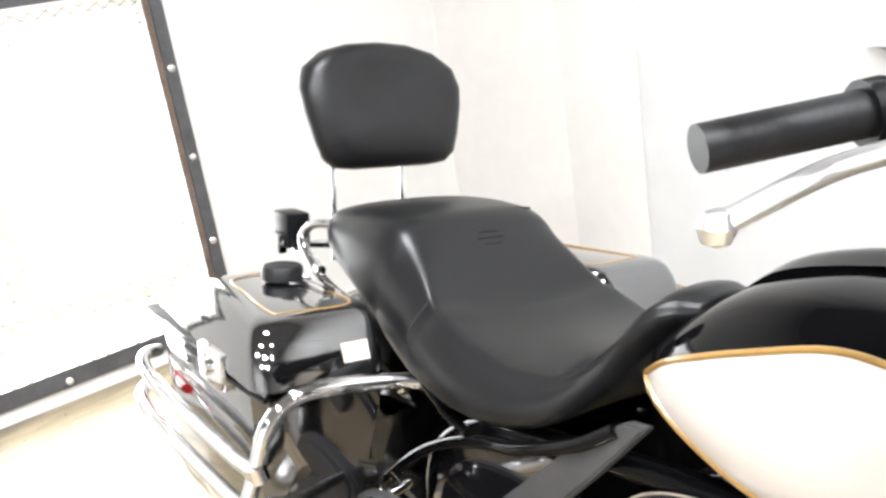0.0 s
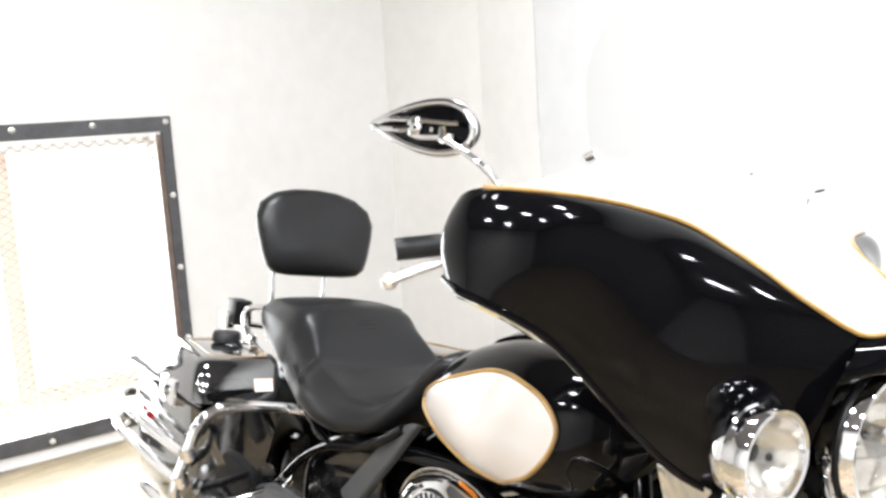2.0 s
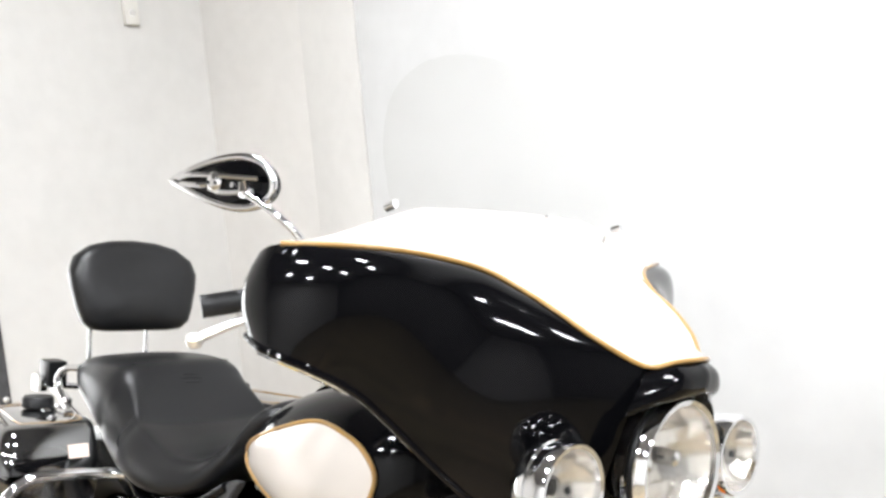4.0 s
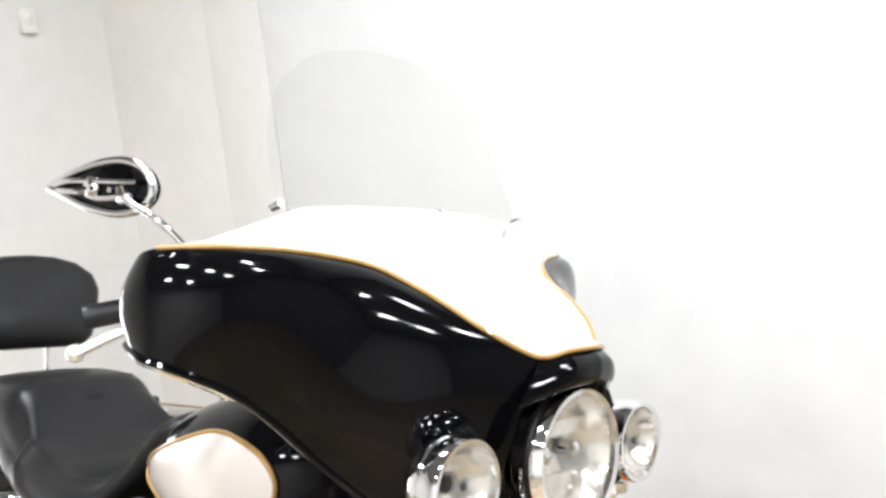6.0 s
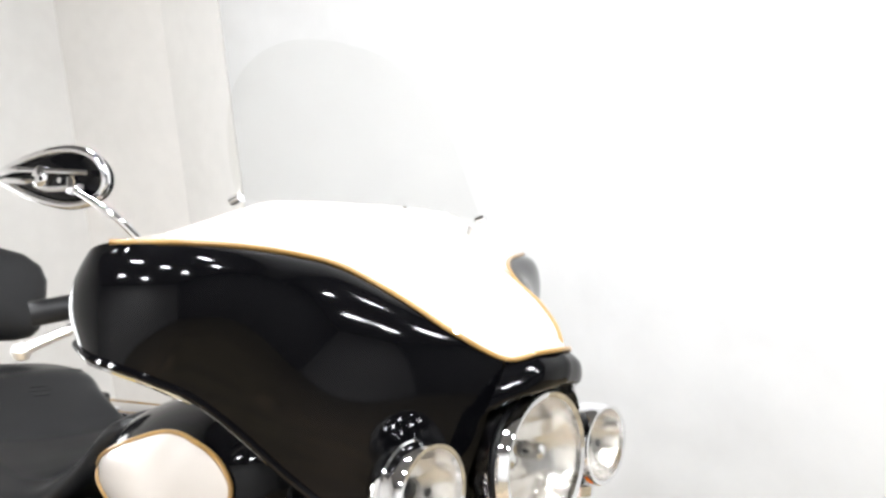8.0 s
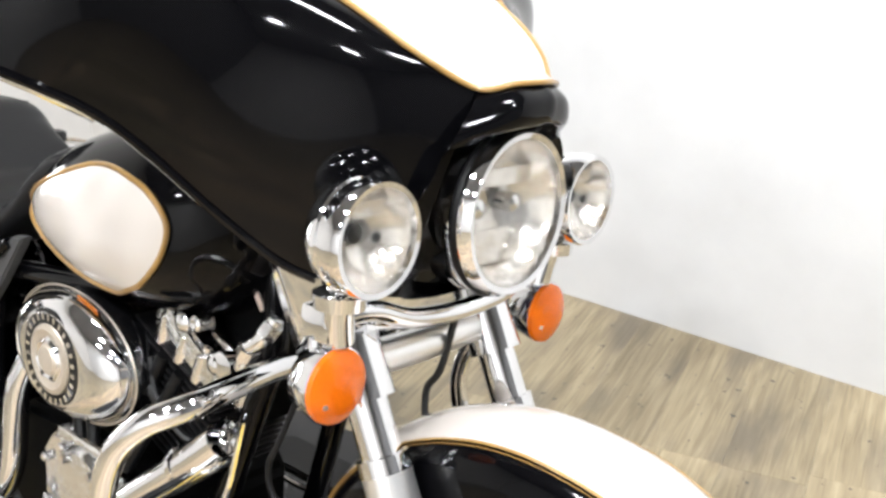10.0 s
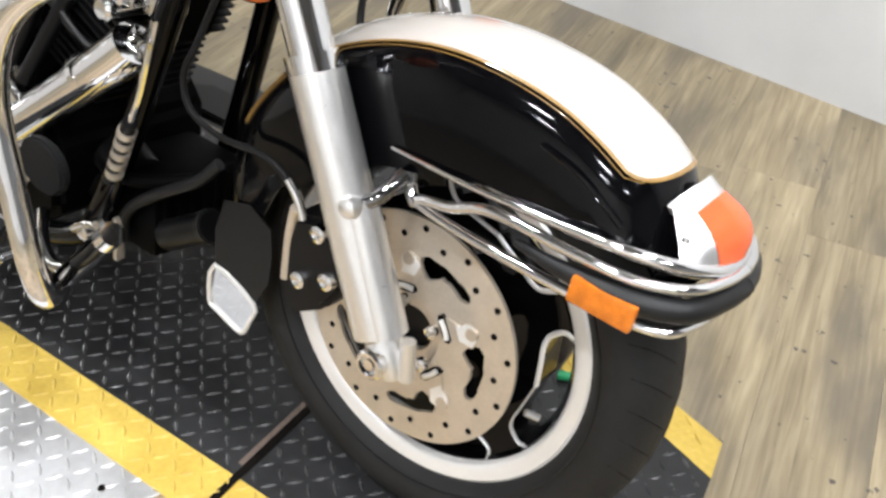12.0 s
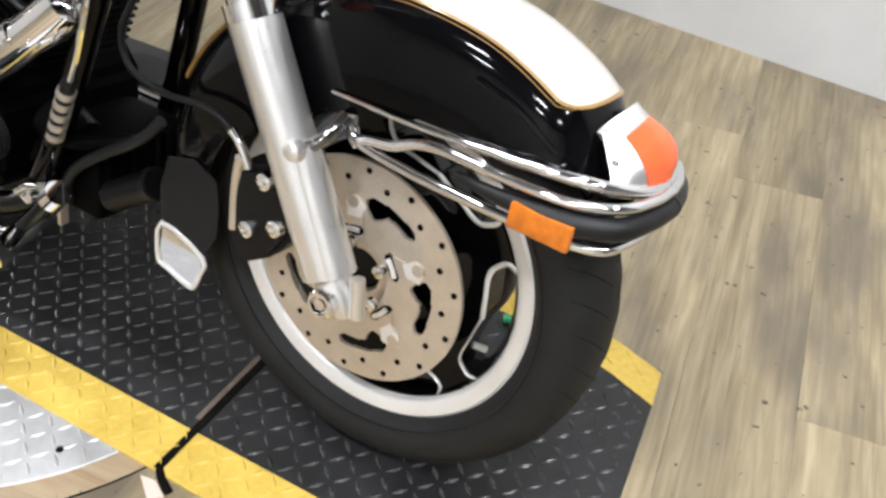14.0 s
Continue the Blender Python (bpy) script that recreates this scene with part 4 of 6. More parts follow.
STRIPE = [(-.096, -.077, 1.067), (-.138, -.126, 1.098), (-.186, -.153, 1.131), (-.232, -.170, 1.156), (-.271, -.203, 1.180),
          (-.299, -.258, 1.193), (-.320, -.324, 1.200), (-.349, -.391, 1.202), (-.394, -.451, 1.200)]
LOWER = [(-.145, -.125, .832), (-.200, -.165, .838), (-.246, -.207, .862), (-.284, -.265, .917), (-.312, -.325, .978),
         (-.328, -.376, 1.020), (-.346, -.425, 1.045), (-.372, -.455, 1.060), (-.402, -.466, 1.068)]
SWELL = (0.02, 0.08, 0.125, 0.15, 0.165, 0.17, 0.17, 0.17, 0.17)      # how far each section bows out, by its length


def bowed(i):
    """A section of the fairing's side: a tight shoulder below the stripe, then a flatter flank."""
    p, q = Vector(STRIPE[i]), Vector(LOWER[i])
    along = Vector(STRIPE[min(i + 1, 8)]) - Vector(STRIPE[max(i - 1, 0)])
    out = (q - p).cross(along).normalized()
    if out.y - out.x > 0:
        out = -out
    if out.dot(Vector((0.6, -0.8, 0))) < 0:
        out = -out
    return [tuple(p.lerp(q, v) + out * (SWELL[i] * (q - p).length * g)) for v, g in ((0, 0), (0.04, 0.55), (0.17, 1.06), (0.46, 1.08), (0.76, 0.66), (1, 0))]


C = [bowed(i) for i in range(9)] + [
    [(-.446, -.448, 1.187), (-.458, -.462, 1.165), (-.464, -.472, 1.134), (-.463, -.473, 1.108), (-.457, -.466, 1.087), (-.452, -.455, 1.079)],
    [(-.474, -.424, 1.175), (-.483, -.430, 1.155), (-.488, -.434, 1.131), (-.487, -.435, 1.110), (-.481, -.429, 1.094), (-.475, -.423, 1.088)]]
rows = [[C[i][j] for i in range(len(C))] for j in range(6)]
for j in range(1, 5):                         # the flank runs fair from end to end
    fair = [np.polyval(np.polyfit(range(11), [p[k] for p in rows[j]], 6), range(11)) for k in range(3)]
    rows[j] = [rows[j][0]] + [tuple(float(f[i]) for f in fair) for i in range(1, 10)] + [rows[j][10]]
fairing = P("fairing", sheet(flank(rows, 8), thick=0.004, mirror=TURNED), M_BLACK, None, "gloss black batwing fairing with white cowl", angle=60)
stripe = [(-.060, 0, 1.077), (-.070, -.042, 1.074)] + [c[0] for c in C[:9]]
top = [(-.345, 0, 1.268), (-.346, -.03, 1.268), (-.348, -.055, 1.268), (-.352, -.09, 1.267), (-.357, -.125, 1.267), (-.364, -.16, 1.266), (-.373, -.195, 1.264), (-.385, -.23, 1.261), (-.400, -.285, 1.242), (-.420, -.36, 1.215), (-.437, -.425, 1.203)]
mids = []
for f, up in ((0.33, 0.0), (0.66, 0.002)):
    mids.append([tuple(a + (b - a) * f + (up if i == 2 else (0.002 if i == 0 else 0)) * (1 if k < 4 else 0.1) for i, (a, b) in enumerate(zip(s, t))) for k, (s, t) in enumerate(zip(stripe, top))])
lifted = [(x + 0.001, y, z + 0.0015) for x, y, z in stripe]
cowl_grid = net([lifted] + mids + [top], 8, 8)
cowl = P("white_cowl", sheet(cowl_grid, thick=0.004, mirror=TURNED), M_WHITE, fairing, "pearl white upper cowl", angle=60)
curve = [(p[0] + 0.002, p[1] - 0.001, p[2] + 0.001) for p in stripe]
full = [(x + TURNED * y, -y, z) for x, y, z in curve[:0:-1]] + curve
P("pinstripe", tube(full, 0.0034, n=8, seg=8), M_GOLD, fairing, "gold pinstripe")
# visor over the headlight and the recess round it
vis = net([
    [(-.060, 0, 1.076), (-.070, -.042, 1.073), (-.096, -.072, 1.065)],
    [(-.046, 0, 1.060), (-.054, -.050, 1.056), (-.090, -.092, 1.046)],
    [(-.050, 0, 1.036), (-.058, -.060, 1.030), (-.092, -.110, 1.018)],
    [(-.072, 0, 1.026), (-.078, -.060, 1.018), (-.094, -.118, 1.004)]], 8, 6)
P("visor", sheet(vis, thick=0.003, mirror=TURNED), M_BLACK, fairing, "black visor above the headlight")
outer = [(-.072, 0, 1.026), (-.078, -.060, 1.018), (-.094, -.118, 1.004), (-.098, -.138, .970), (-.126, -.145, .926), (-.144, -.147, .872), (-.148, -.122, .832), (-.152, -.06, .818), (-.155, 0, .815)]
oring = spline(outer, 4)
oring = oring + [Vector((p.x, -p.y, p.z)) for p in oring[-2:0:-1]]
n = len(oring)
HX, HZ = -0.118, 0.926
oring = [Vector((p.x - (TURNED * p.y if p.y > 0 else 0), p.y, p.z)) for p in oring]
rings = [oring]
for f, dep in ((0.45, -0.030), (1.0, -0.05)):
    ring = []
    for p in oring:
        a = math.atan2(p.z - HZ, p.y)
        q = Vector((HX + dep, 0.088 * math.cos(a), HZ + 0.088 * math.sin(a)))
        r = p.lerp(q, f)
        r.x = min(r.x, p.x + dep * 0.6) if f < 1 else q.x
        ring.append(r)
    rings.append(ring)
P("headlight_recess", loft([[tuple(v) for v in r] for r in rings], caps=False), M_BLACK, fairing, "black recess round the headlight")
# inner fairing closing the back
inn = [[(-.452, -.418, 1.098), (-.41, -.3, 1.03), (-.38, -.15, .98), (-.37, 0, .97)],
       [(-.462, -.425, 1.13), (-.46, -.3, 1.10), (-.45, -.15, 1.08), (-.445, 0, 1.08)],
       [(-.458, -.418, 1.160), (-.47, -.3, 1.165), (-.475, -.15, 1.18), (-.475, 0, 1.18)],
       [(-.434, -.423, 1.194), (-.412, -.29, 1.226), (-.387, -.14, 1.246), (-.377, 0, 1.250)]]
P("inner_fairing", sheet(net(inn, 5, 5), thick=0.003, mirror=TURNED), M_MATTE, fairing, "black inner dash panel")
belly = [[(-.452, -.418, 1.098), (-.39, -.44, 1.085), LOWER[6]],
         [(-.40, -.33, 1.03), (-.36, -.34, 1.015), LOWER[4]],
         [(-.36, -.24, .96), (-.32, -.25, .935), LOWER[3]],
         [(-.34, -.15, .93), (-.28, -.17, .87), LOWER[2]],
         [(-.32, 0, .93), (-.24, -.03, .83), LOWER[0]]]
P("fairing_underside", sheet(net(belly, 5, 5), mirror=TURNED), M_DARK, fairing, "dark underside of the fairing")
for s in (-1, 1):
    low = [(x + (TURNED * y if s > 0 else 0), -s * y if s > 0 else y, z) for x, y, z in [c[5] for c in C[1:10]]]
    P("fairing_edge", tube(low, 0.0055, n=6, seg=8), M_BLACK, fairing)
    P("fairing_trim", tube([(x - 0.012, y * 0.985, z - 0.004) for x, y, z in low[4:8]], 0.006, n=6, seg=8), M_CHROME, fairing, "chrome lower edge trim")
# windshield
def ws_pt(y, z):
    return (-.347 - 0.42 * (z - 1.262) - 0.75 * y * y, y, z)


half = [(0.02, 1.522), (0.06, 1.520), (0.12, 1.509), (0.175, 1.484), (0.22, 1.443), (0.248, 1.39), (0.262, 1.33), (0.266, 1.262)]
hs = spline([(a, b, 0) for a, b in half], 4)
grid = []
for p in hs:
    grid.append([ws_pt(p.x * k / 10, p.y) for k in range(-10, 11)])
screen = P("windshield", sheet(grid, thick=0.0035), M_SCREEN, fairing, "clear acrylic windshield")
screen.visible_shadow = False
for y in (-0.268, 0.005, 0.275):
    x, _, z = ws_pt(y, 1.266)
    P("windshield_bolt", tube([(x - 0.004, y, z - 0.006), (x + 0.014, y, z - 0.001)], 0.0065, n=1, seg=12), M_CHROME, fairing, "chrome windshield bolt")

# headlight
HX = -0.088
hl = P("headlight", lathe([(HX - 0.085, 0.090), (HX - 0.060, 0.0985), (HX - 0.030, 0.1005), (HX - 0.012, 0.1000), (HX + 0.006, 0.0985), (HX + 0.014, 0.094), (HX + 0.012, 0.087), (HX + 0.004, 0.086)], "x", (0, 0, HZ), 64), M_CHROME, None, "large round chrome headlight")
P("gasket", lathe([(HX - 0.012, 0.1000), (HX - 0.007, 0.1022), (HX - 0.002, 0.1000)], "x", (0, 0, HZ), 64), M_MATTE, hl, "thin black seam ring")
P("reflector", lathe([(HX - 0.055, 0.012), (HX - 0.050, 0.03), (HX - 0.035, 0.06), (HX - 0.012, 0.082), (HX + 0.004, 0.087)], "x", (0, 0, HZ), 48), M_BOWL, hl, "faceted reflector bowl")
for y0, y1, z0, z1, d in ((-.058, .058, .030, .050, -.020), (-.050, .050, -.062, -.022, -.022)):
    P("reflector_facet", sheet(net([[(HX + d, y0, HZ + z0), (HX + d + 0.003, (y0 + y1) / 2, HZ + z0), (HX + d, y1, HZ + z0)], [(HX + d, y0, HZ + z1), (HX + d + 0.003, (y0 + y1) / 2, HZ + z1), (HX + d, y1, HZ + z1)]], 4, 3), thick=0.003), M_BOWL, hl)
for s in (-1, 1):
    P("bulb", lathe([(HX - 0.045, 0.012), (HX - 0.020, 0.012), (HX - 0.016, 0.006), (HX - 0.016, 0.0)], "x", (0, s * 0.036, HZ + 0.004), 16), M_CHROME, hl)
P("lens", lathe([(HX + 0.006, 0.0868), (HX + 0.013, 0.075), (HX + 0.020, 0.045), (HX + 0.0225, 0.0), (HX + 0.0195, 0.0), (HX + 0.017, 0.045), (HX + 0.010, 0.075), (HX + 0.003, 0.0868), (HX + 0.006, 0.0868)], "x", (0, 0, HZ), 48), M_GLASS, hl, "domed clear glass lens").visible_shadow = False

# passing lamps and turn signals on a chrome bar
LX, LY, LZ = -0.114, 0.205, 0.917
for s in (-1, 1):
    lamp = P("passing_lamp", lathe([(-0.068, 0.0), (-0.066, 0.020), (-0.056, 0.040), (-0.042, 0.053), (-0.028, 0.0595), (-0.020, 0.0605), (-0.018, 0.0585), (-0.012, 0.0585), (-0.010, 0.061), (0.008, 0.0625), (0.014, 0.060), (0.013, 0.0545), (0.006, 0.053)], "x", (LX, s * LY, LZ), 48), M_CHROME, None, "round chrome passing lamp")
    P("reflector", lathe([(-0.034, 0.010), (-0.028, 0.03), (-0.012, 0.048), (0.006, 0.054)], "x", (LX, s * LY, LZ), 36), M_BOWL, lamp)
    P("bulb", lathe([(-0.034, 0.003), (-0.016, 0.003), (-0.016, 0.0105), (-0.012, 0.0105), (-0.011, 0.0)], "x", (LX, s * LY - 0.012, LZ + 0.004), 18), M_GREYBLK, lamp, "dark bulb shield")
    P("bulb_vent", lathe([(-0.014, 0.0), (-0.014, 0.0055), (-0.011, 0.0055), (-0.011, 0.0)], "x", (LX, s * LY + 0.020, LZ - 0.004), 12), M_GREYBLK, lamp)
    P("reflector_step", sheet([[(LX - 0.018 + 0.004 * k, s * LY - 0.03 + 0.012 * j, LZ + 0.018 + 0.010 * k) for j in range(6)] for k in range(3)], thick=0.002), M_BOWL, lamp)
    P("lens", lathe([(0.007, 0.0535), (0.013, 0.04), (0.0165, 0.0), (0.0140, 0.0), (0.0105, 0.04), (0.0045, 0.0535), (0.007, 0.0535)], "x", (LX, s * LY, LZ), 36), M_GLASS, lamp, "clear glass lens").visible_shadow = False
    P("lamp_mount", tube([(LX - 0.035, s * LY, LZ - 0.05), (LX - 0.045, s * (LY - 0.004), LZ - 0.085), (LX - 0.05, s * (LY - 0.012), LZ - 0.125)], 0.017, n=4, seg=16), M_CHROME, lamp)
    P("mount_collar", lathe([(-0.010, 0.0), (-0.010, 0.028), (0.006, 0.030), (0.010, 0.022), (0.010, 0.0)], "z", (LX - 0.04, s * LY, LZ - 0.072), 24), M_CHROME, lamp)
    sx, sy, sz = -0.162, (0.215 if s > 0 else -0.199), 0.742
    sig = P("turn_signal", lathe([(-0.052, 0.0), (-0.048, 0.020), (-0.034, 0.037), (-0.006, 0.0435), (0.002, 0.0445), (0.002, 0.040)], "x", (sx, sy, sz), 36), M_CHROME, None, "chrome turn signal with amber lens")
    P("lens", lathe([(0.001, 0.0435), (0.007, 0.042), (0.013, 0.033), (0.0165, 0.018), (0.0175, 0.0)], "x", (sx, sy, sz), 36), M_AMBER, sig, "round amber lens")
    P("screw", lathe([(0.012, 0.003), (0.0155, 0.003), (0.0155, 0.0)], "x", (sx, sy - 0.026, sz - 0.014), 8), M_ALU, sig)
    P("stem", tube([(sx - 0.03, sy, sz + 0.03), (sx - 0.035, sy - s * 0.004, sz + 0.07), (sx - 0.03, sy - s * 0.012, sz + 0.10)], 0.010, n=4, seg=12), M_CHROME, sig)
    P("bar_bracket", box(-0.205, -0.16, min(s * 0.17, s * 0.215), max(s * 0.17, s * 0.215), 0.79, 0.83, 0.008), M_CHROME, sig)
for s in (-1, 1):
    P("fork_side_plate", sheet(net([[(-.302, s * .178, .852), (-.262, s * .186, .852), (-.205, s * .184, .848)], [(-.284, s * .166, .785), (-.245, s * .176, .785), (-.195, s * .176, .785)],
                                    [(-.268, s * .150, .715), (-.235, s * .158, .712), (-.190, s * .158, .712)]], 5, 5), thick=0.003), M_CHROME, None, "polished chrome side plate beside the fork")
bar = P("lamp_bar", tube([(-0.175, -0.205, 0.812), (-0.160, -0.15, 0.818), (-0.150, -0.09, 0.800), (-0.150, 0, 0.792), (-0.150, 0.09, 0.800), (-0.160, 0.15, 0.818), (-0.175, 0.205, 0.812)], 0.0125, n=8, seg=16), M_CHROME, None, "chrome lamp bar under the headlight")
P("bar_plate", sheet(net([[(-.20, -.17, .790), (-.19, 0, .775), (-.20, .17, .790)], [(-.165, -.15, .800), (-.15, 0, .785), (-.165, .15, .800)]], 6, 3), thick=0.006), M_CHROME, bar)
P("fork_bridge", tube([(-0.205, -0.125, 0.735), (-0.20, 0, 0.735), (-0.205, 0.125, 0.735)], 0.022, n=3, seg=16), M_ALU, bar, "silver lower fork bridge")
P("wiring_loom", tube([(-0.17, 0.02, 0.78), (-0.185, 0.015, 0.70), (-0.21, 0.02, 0.66), (-0.20, 0.01, 0.60), (-0.215, 0.01, 0.55)], 0.005, n=6, seg=8), M_RUBBER, bar, "black wiring loom")

# mirror
MT = Vector((-0.722, -0.434, 1.289))
MD = Vector((0.197, 0.050, -0.004)).normalized()
MF = Vector((MD.y, -MD.x, 0.0))


def mp(u, w, h):
    """A place on the mirror: u along it from its tip, w towards the front, h up."""
    return tuple(MT + MD * (0.004 + 1.16 * u) + MF * w + Vector((0, 0, 0.93 * h)))


OUT = [(0.0, 0.0), (0.022, 0.013), (0.06, 0.030), (0.10, 0.041), (0.135, 0.042), (0.163, 0.030), (0.178, 0.006), (0.176, -0.018), (0.158, -0.036), (0.125, -0.043), (0.085, -0.037), (0.045, -0.022), (0.018, -0.008)]
outline = [(p.x, p.y) for p in spline([(a, b, 0) for a, b in OUT + OUT[:1]], 4)[:-1]]
outline = [(a * 0.985, b * 0.93) for a, b in outline]
rings = [[mp(0.105 + (a - 0.105) * g, w, b * g) for a, b in outline] for g, w in ((0.9, -0.020), (1.0, -0.014), (1.0, 0.0), (0.96, 0.004), (0.86, 0.002), (0.6, 0.006), (0.25, 0.009))]
mir = P("mirror", loft(rings), M_BLACK, None, "teardrop chrome mirror with black inlay")
P("mirror_rim", tube([mp(a, 0.001, b) for a, b in outline[::2]], 0.0062, n=3, seg=10, closed=True), M_CHROME, mir, "chrome rim")
P("mirror_bar", tube([mp(0.014, 0.006, 0.004), mp(0.055, 0.013, 0.009), mp(0.16, 0.011, 0.006)], 0.0042, n=6, seg=8), M_CHROME, mir, "raised chrome bar")
P("mirror_bar", tube([mp(0.020, 0.006, -0.005), mp(0.055, 0.012, -0.007), mp(0.075, 0.012, -0.006)], 0.0045, n=5, seg=8), M_CHROME, mir)
P("mirror_bar", tube([mp(0.075, 0.010, -0.012), mp(0.10, 0.012, -0.018), mp(0.15, 0.011, -0.014)], 0.0035, n=5, seg=8), M_ALU, mir)
turn = Matrix((( MD.x, 0, MF.x, 0), (MD.y, 0, MF.y, 0), (0, 1, 0, 0), (0, 0, 0, 1)))
P("mirror_emblem", lathe([(0.008, 0.015), (0.014, 0.0145), (0.018, 0.010), (0.019, 0.0)], "z", mp(0.086, 0, 0.0), 18, m=turn), M_CHROME, mir, "round raised emblem")
for du, dh in ((-0.006, -0.003), (0.006, -0.003)):
    P("emblem_dot", lathe([(0.016, 0.003), (0.0190, 0.003), (0.0190, 0.0)], "z", mp(0.086 + du, 0, dh), 8, m=turn), M_MATTE, mir)
P("rim_bolt", lathe([(0.006, 0.004), (0.012, 0.004), (0.012, 0.0)], "z", mp(0.115, 0, -0.005), 10, m=turn), M_CHROME, mir)
P("stem_joint", tube([mp(0.132, 0.008, -0.004), mp(0.140, 0.016, -0.020)], 0.008, n=1, seg=12), M_CHROME, mir)
P("stem", tube([mp(0.138, 0.014, -0.016), (-0.490, -0.392, 1.238), (-0.466, -0.376, 1.214), (-0.45, -0.36, 1.19)], 0.0052, n=5, seg=10), M_CHROME, mir, "slim chrome stem")

# handlebar ends
for s in (-1, 1):
    hb = P("handlebar", tube([(-0.43, s * 0.10, 1.14), (-0.50, s * 0.22, 1.145), (-0.60, s * 0.31, 1.125), (-0.648, s * 0.405, 1.102)], 0.0127, n=6, seg=14), M_CHROME, None, "chrome handlebar half")
    d0, d1 = Vector((-0.600, s * 0.305, 1.124)), Vector((-0.652, s * 0.412, 1.100))
    P("grip", tube([d0, d0.lerp(d1, 0.5), d1], 0.0175, n=4, seg=24), M_RUBBER, hb, "black rubber grip")
    for k in range(12):
        q = d0.lerp(d1, 0.08 + 0.07 * k)
        P("grip_ring", tube([q, q + (d1 - d0) * 0.012], 0.0178, n=1, seg=20), M_RUBBER, hb)
    P("switch_housing", tube([d0.lerp(d1, -0.38), d0.lerp(d1, 0.0)], 0.0245, n=1, seg=16), M_MATTE, hb, "black switch housing")
    P("switch_button", box(-0.02, 0.02, -0.012, 0.012, 0.0, 0.03, 0.004, m=Matrix.Translation(d0.lerp(d1, -0.2)) @ pose(0, 0, 0.012)), M_CHROME, hb)
    P("reservoir", box(-0.03, 0.035, -0.028, 0.028, 0, 0.04, 0.008, m=Matrix.Translation(d0.lerp(d1, -0.75)) @ pose(0.03, 0, -0.01)), M_MATTE, hb, "black lever clamp")
    lev = P("lever", tube([d0.lerp(d1, -0.35) + Vector((0.055, 0, -0.012)), d0.lerp(d1, 0.1) + Vector((0.075, 0, -0.008)), d0.lerp(d1, 0.7) + Vector((0.063, -s * 0.01, -0.014)), (-0.603, s * 0.444, 1.058)], 0.0112, n=7, seg=12, flat=0.7), M_ALU, hb, "silver lever")
    P("lever_ball", lathe([(-0.0135, 0), (-0.010, 0.0095), (0, 0.0135), (0.010, 0.0095), (0.0135, 0)], "z", (-0.604, s * 0.446, 1.056), 16), M_ALU, lev)

# fuel tank
TX = [-0.425, -0.437, -0.462, -0.508, -0.58, -0.67, -0.76, -0.85, -0.92, -0.96, -0.985]
THW = [0.03, 0.062, 0.112, 0.162, 0.185, 0.190, 0.184, 0.168, 0.143, 0.100, 0.03]
TTOP = [0.875, 0.905, 0.938, 0.955, 0.962, 0.960, 0.948, 0.918, 0.870, 0.84, 0.82]
TBOT = [0.82, 0.785, 0.735, 0.700, 0.680, 0.674, 0.678, 0.698, 0.725, 0.755, 0.79]


TANK = [np.array([tuple(p)[:2] for p in spline([(a, b, 0) for a, b in zip(TX, col)], 8)]) for col in (THW, TTOP, TBOT)]


def tank_at(x):
    """Half width, top and bottom of the tank at x."""
    return [float(np.interp(-x, -c[:, 0], c[:, 1])) for c in TANK]


def tank_half(x, z):
    hw, zt, zb = tank_at(x)
    zc, hh = (zt + zb) / 2, (zt - zb) / 2
    return hw * max(0.0, 1 - min(1.0, abs((z - zc) / hh)) ** 2.5) ** (1 / 2.5)


rings = []
for p in spline([(a, 0, 0) for a in TX], 8):
    hw, zt, zb = tank_at(p.x)
    zc, hh, hw = (zt + zb) / 2, (zt - zb) / 2, max(hw, 0.01)
    ring = []
    for k in range(56):
        a = 2 * math.pi * k / 56
        c, s2 = math.cos(a), math.sin(a)
        ring.append((p.x, hw * math.copysign(abs(c) ** (2 / 2.5), c), zc + hh * math.copysign(abs(s2) ** (2 / 2.5), s2)))
    rings.append(ring)
tank = P("fuel_tank", loft(rings), M_BLACK, None, "gloss black fuel tank with white side panels", angle=70)
PANEL = [(-.925, .800), (-.885, .829), (-.82, .858), (-.77, .877), (-.70, .900), (-.65, .905), (-.60, .898), (-.562, .886), (-.534, .864), (-.524, .836), (-.537, .795), (-.573, .756), (-.615, .734), (-.66, .719), (-.74, .722), (-.82, .746), (-.89, .778)]
ring = spline([(-0.715 + (a + 0.715) * 1.045, b, 0) for a, b in PANEL + PANEL[:1]], 6)[:-1]
cx, cz = -0.69, 0.82
for s in (-1, 1):
    bm = bmesh.new()
    rr = []
    for f in (0.02, 0.1, 0.2, 0.3, 0.4, 0.5, 0.6, 0.7, 0.8, 0.88, 0.94, 1.0):
        rr.append([(cx + (p.x - cx) * f, s * (tank_half(cx + (p.x - cx) * f, cz + (p.y - cz) * f) + 0.0050), cz + (p.y - cz) * f) for p in ring])
    loft(rr, bm=bm, caps=False)
    bm.faces.new([v for v in bm.verts[:len(ring)]])
    P("white_panel", bm, M_WHITE, tank, "pearl white teardrop side panel", angle=60)
    P("pinstripe", tube([(p.x, s * (tank_half(p.x, p.y) + 0.0045), p.y) for p in ring[::2]], 0.0042, n=3, seg=8, closed=True), M_GOLD, tank, "gold pinstripe")
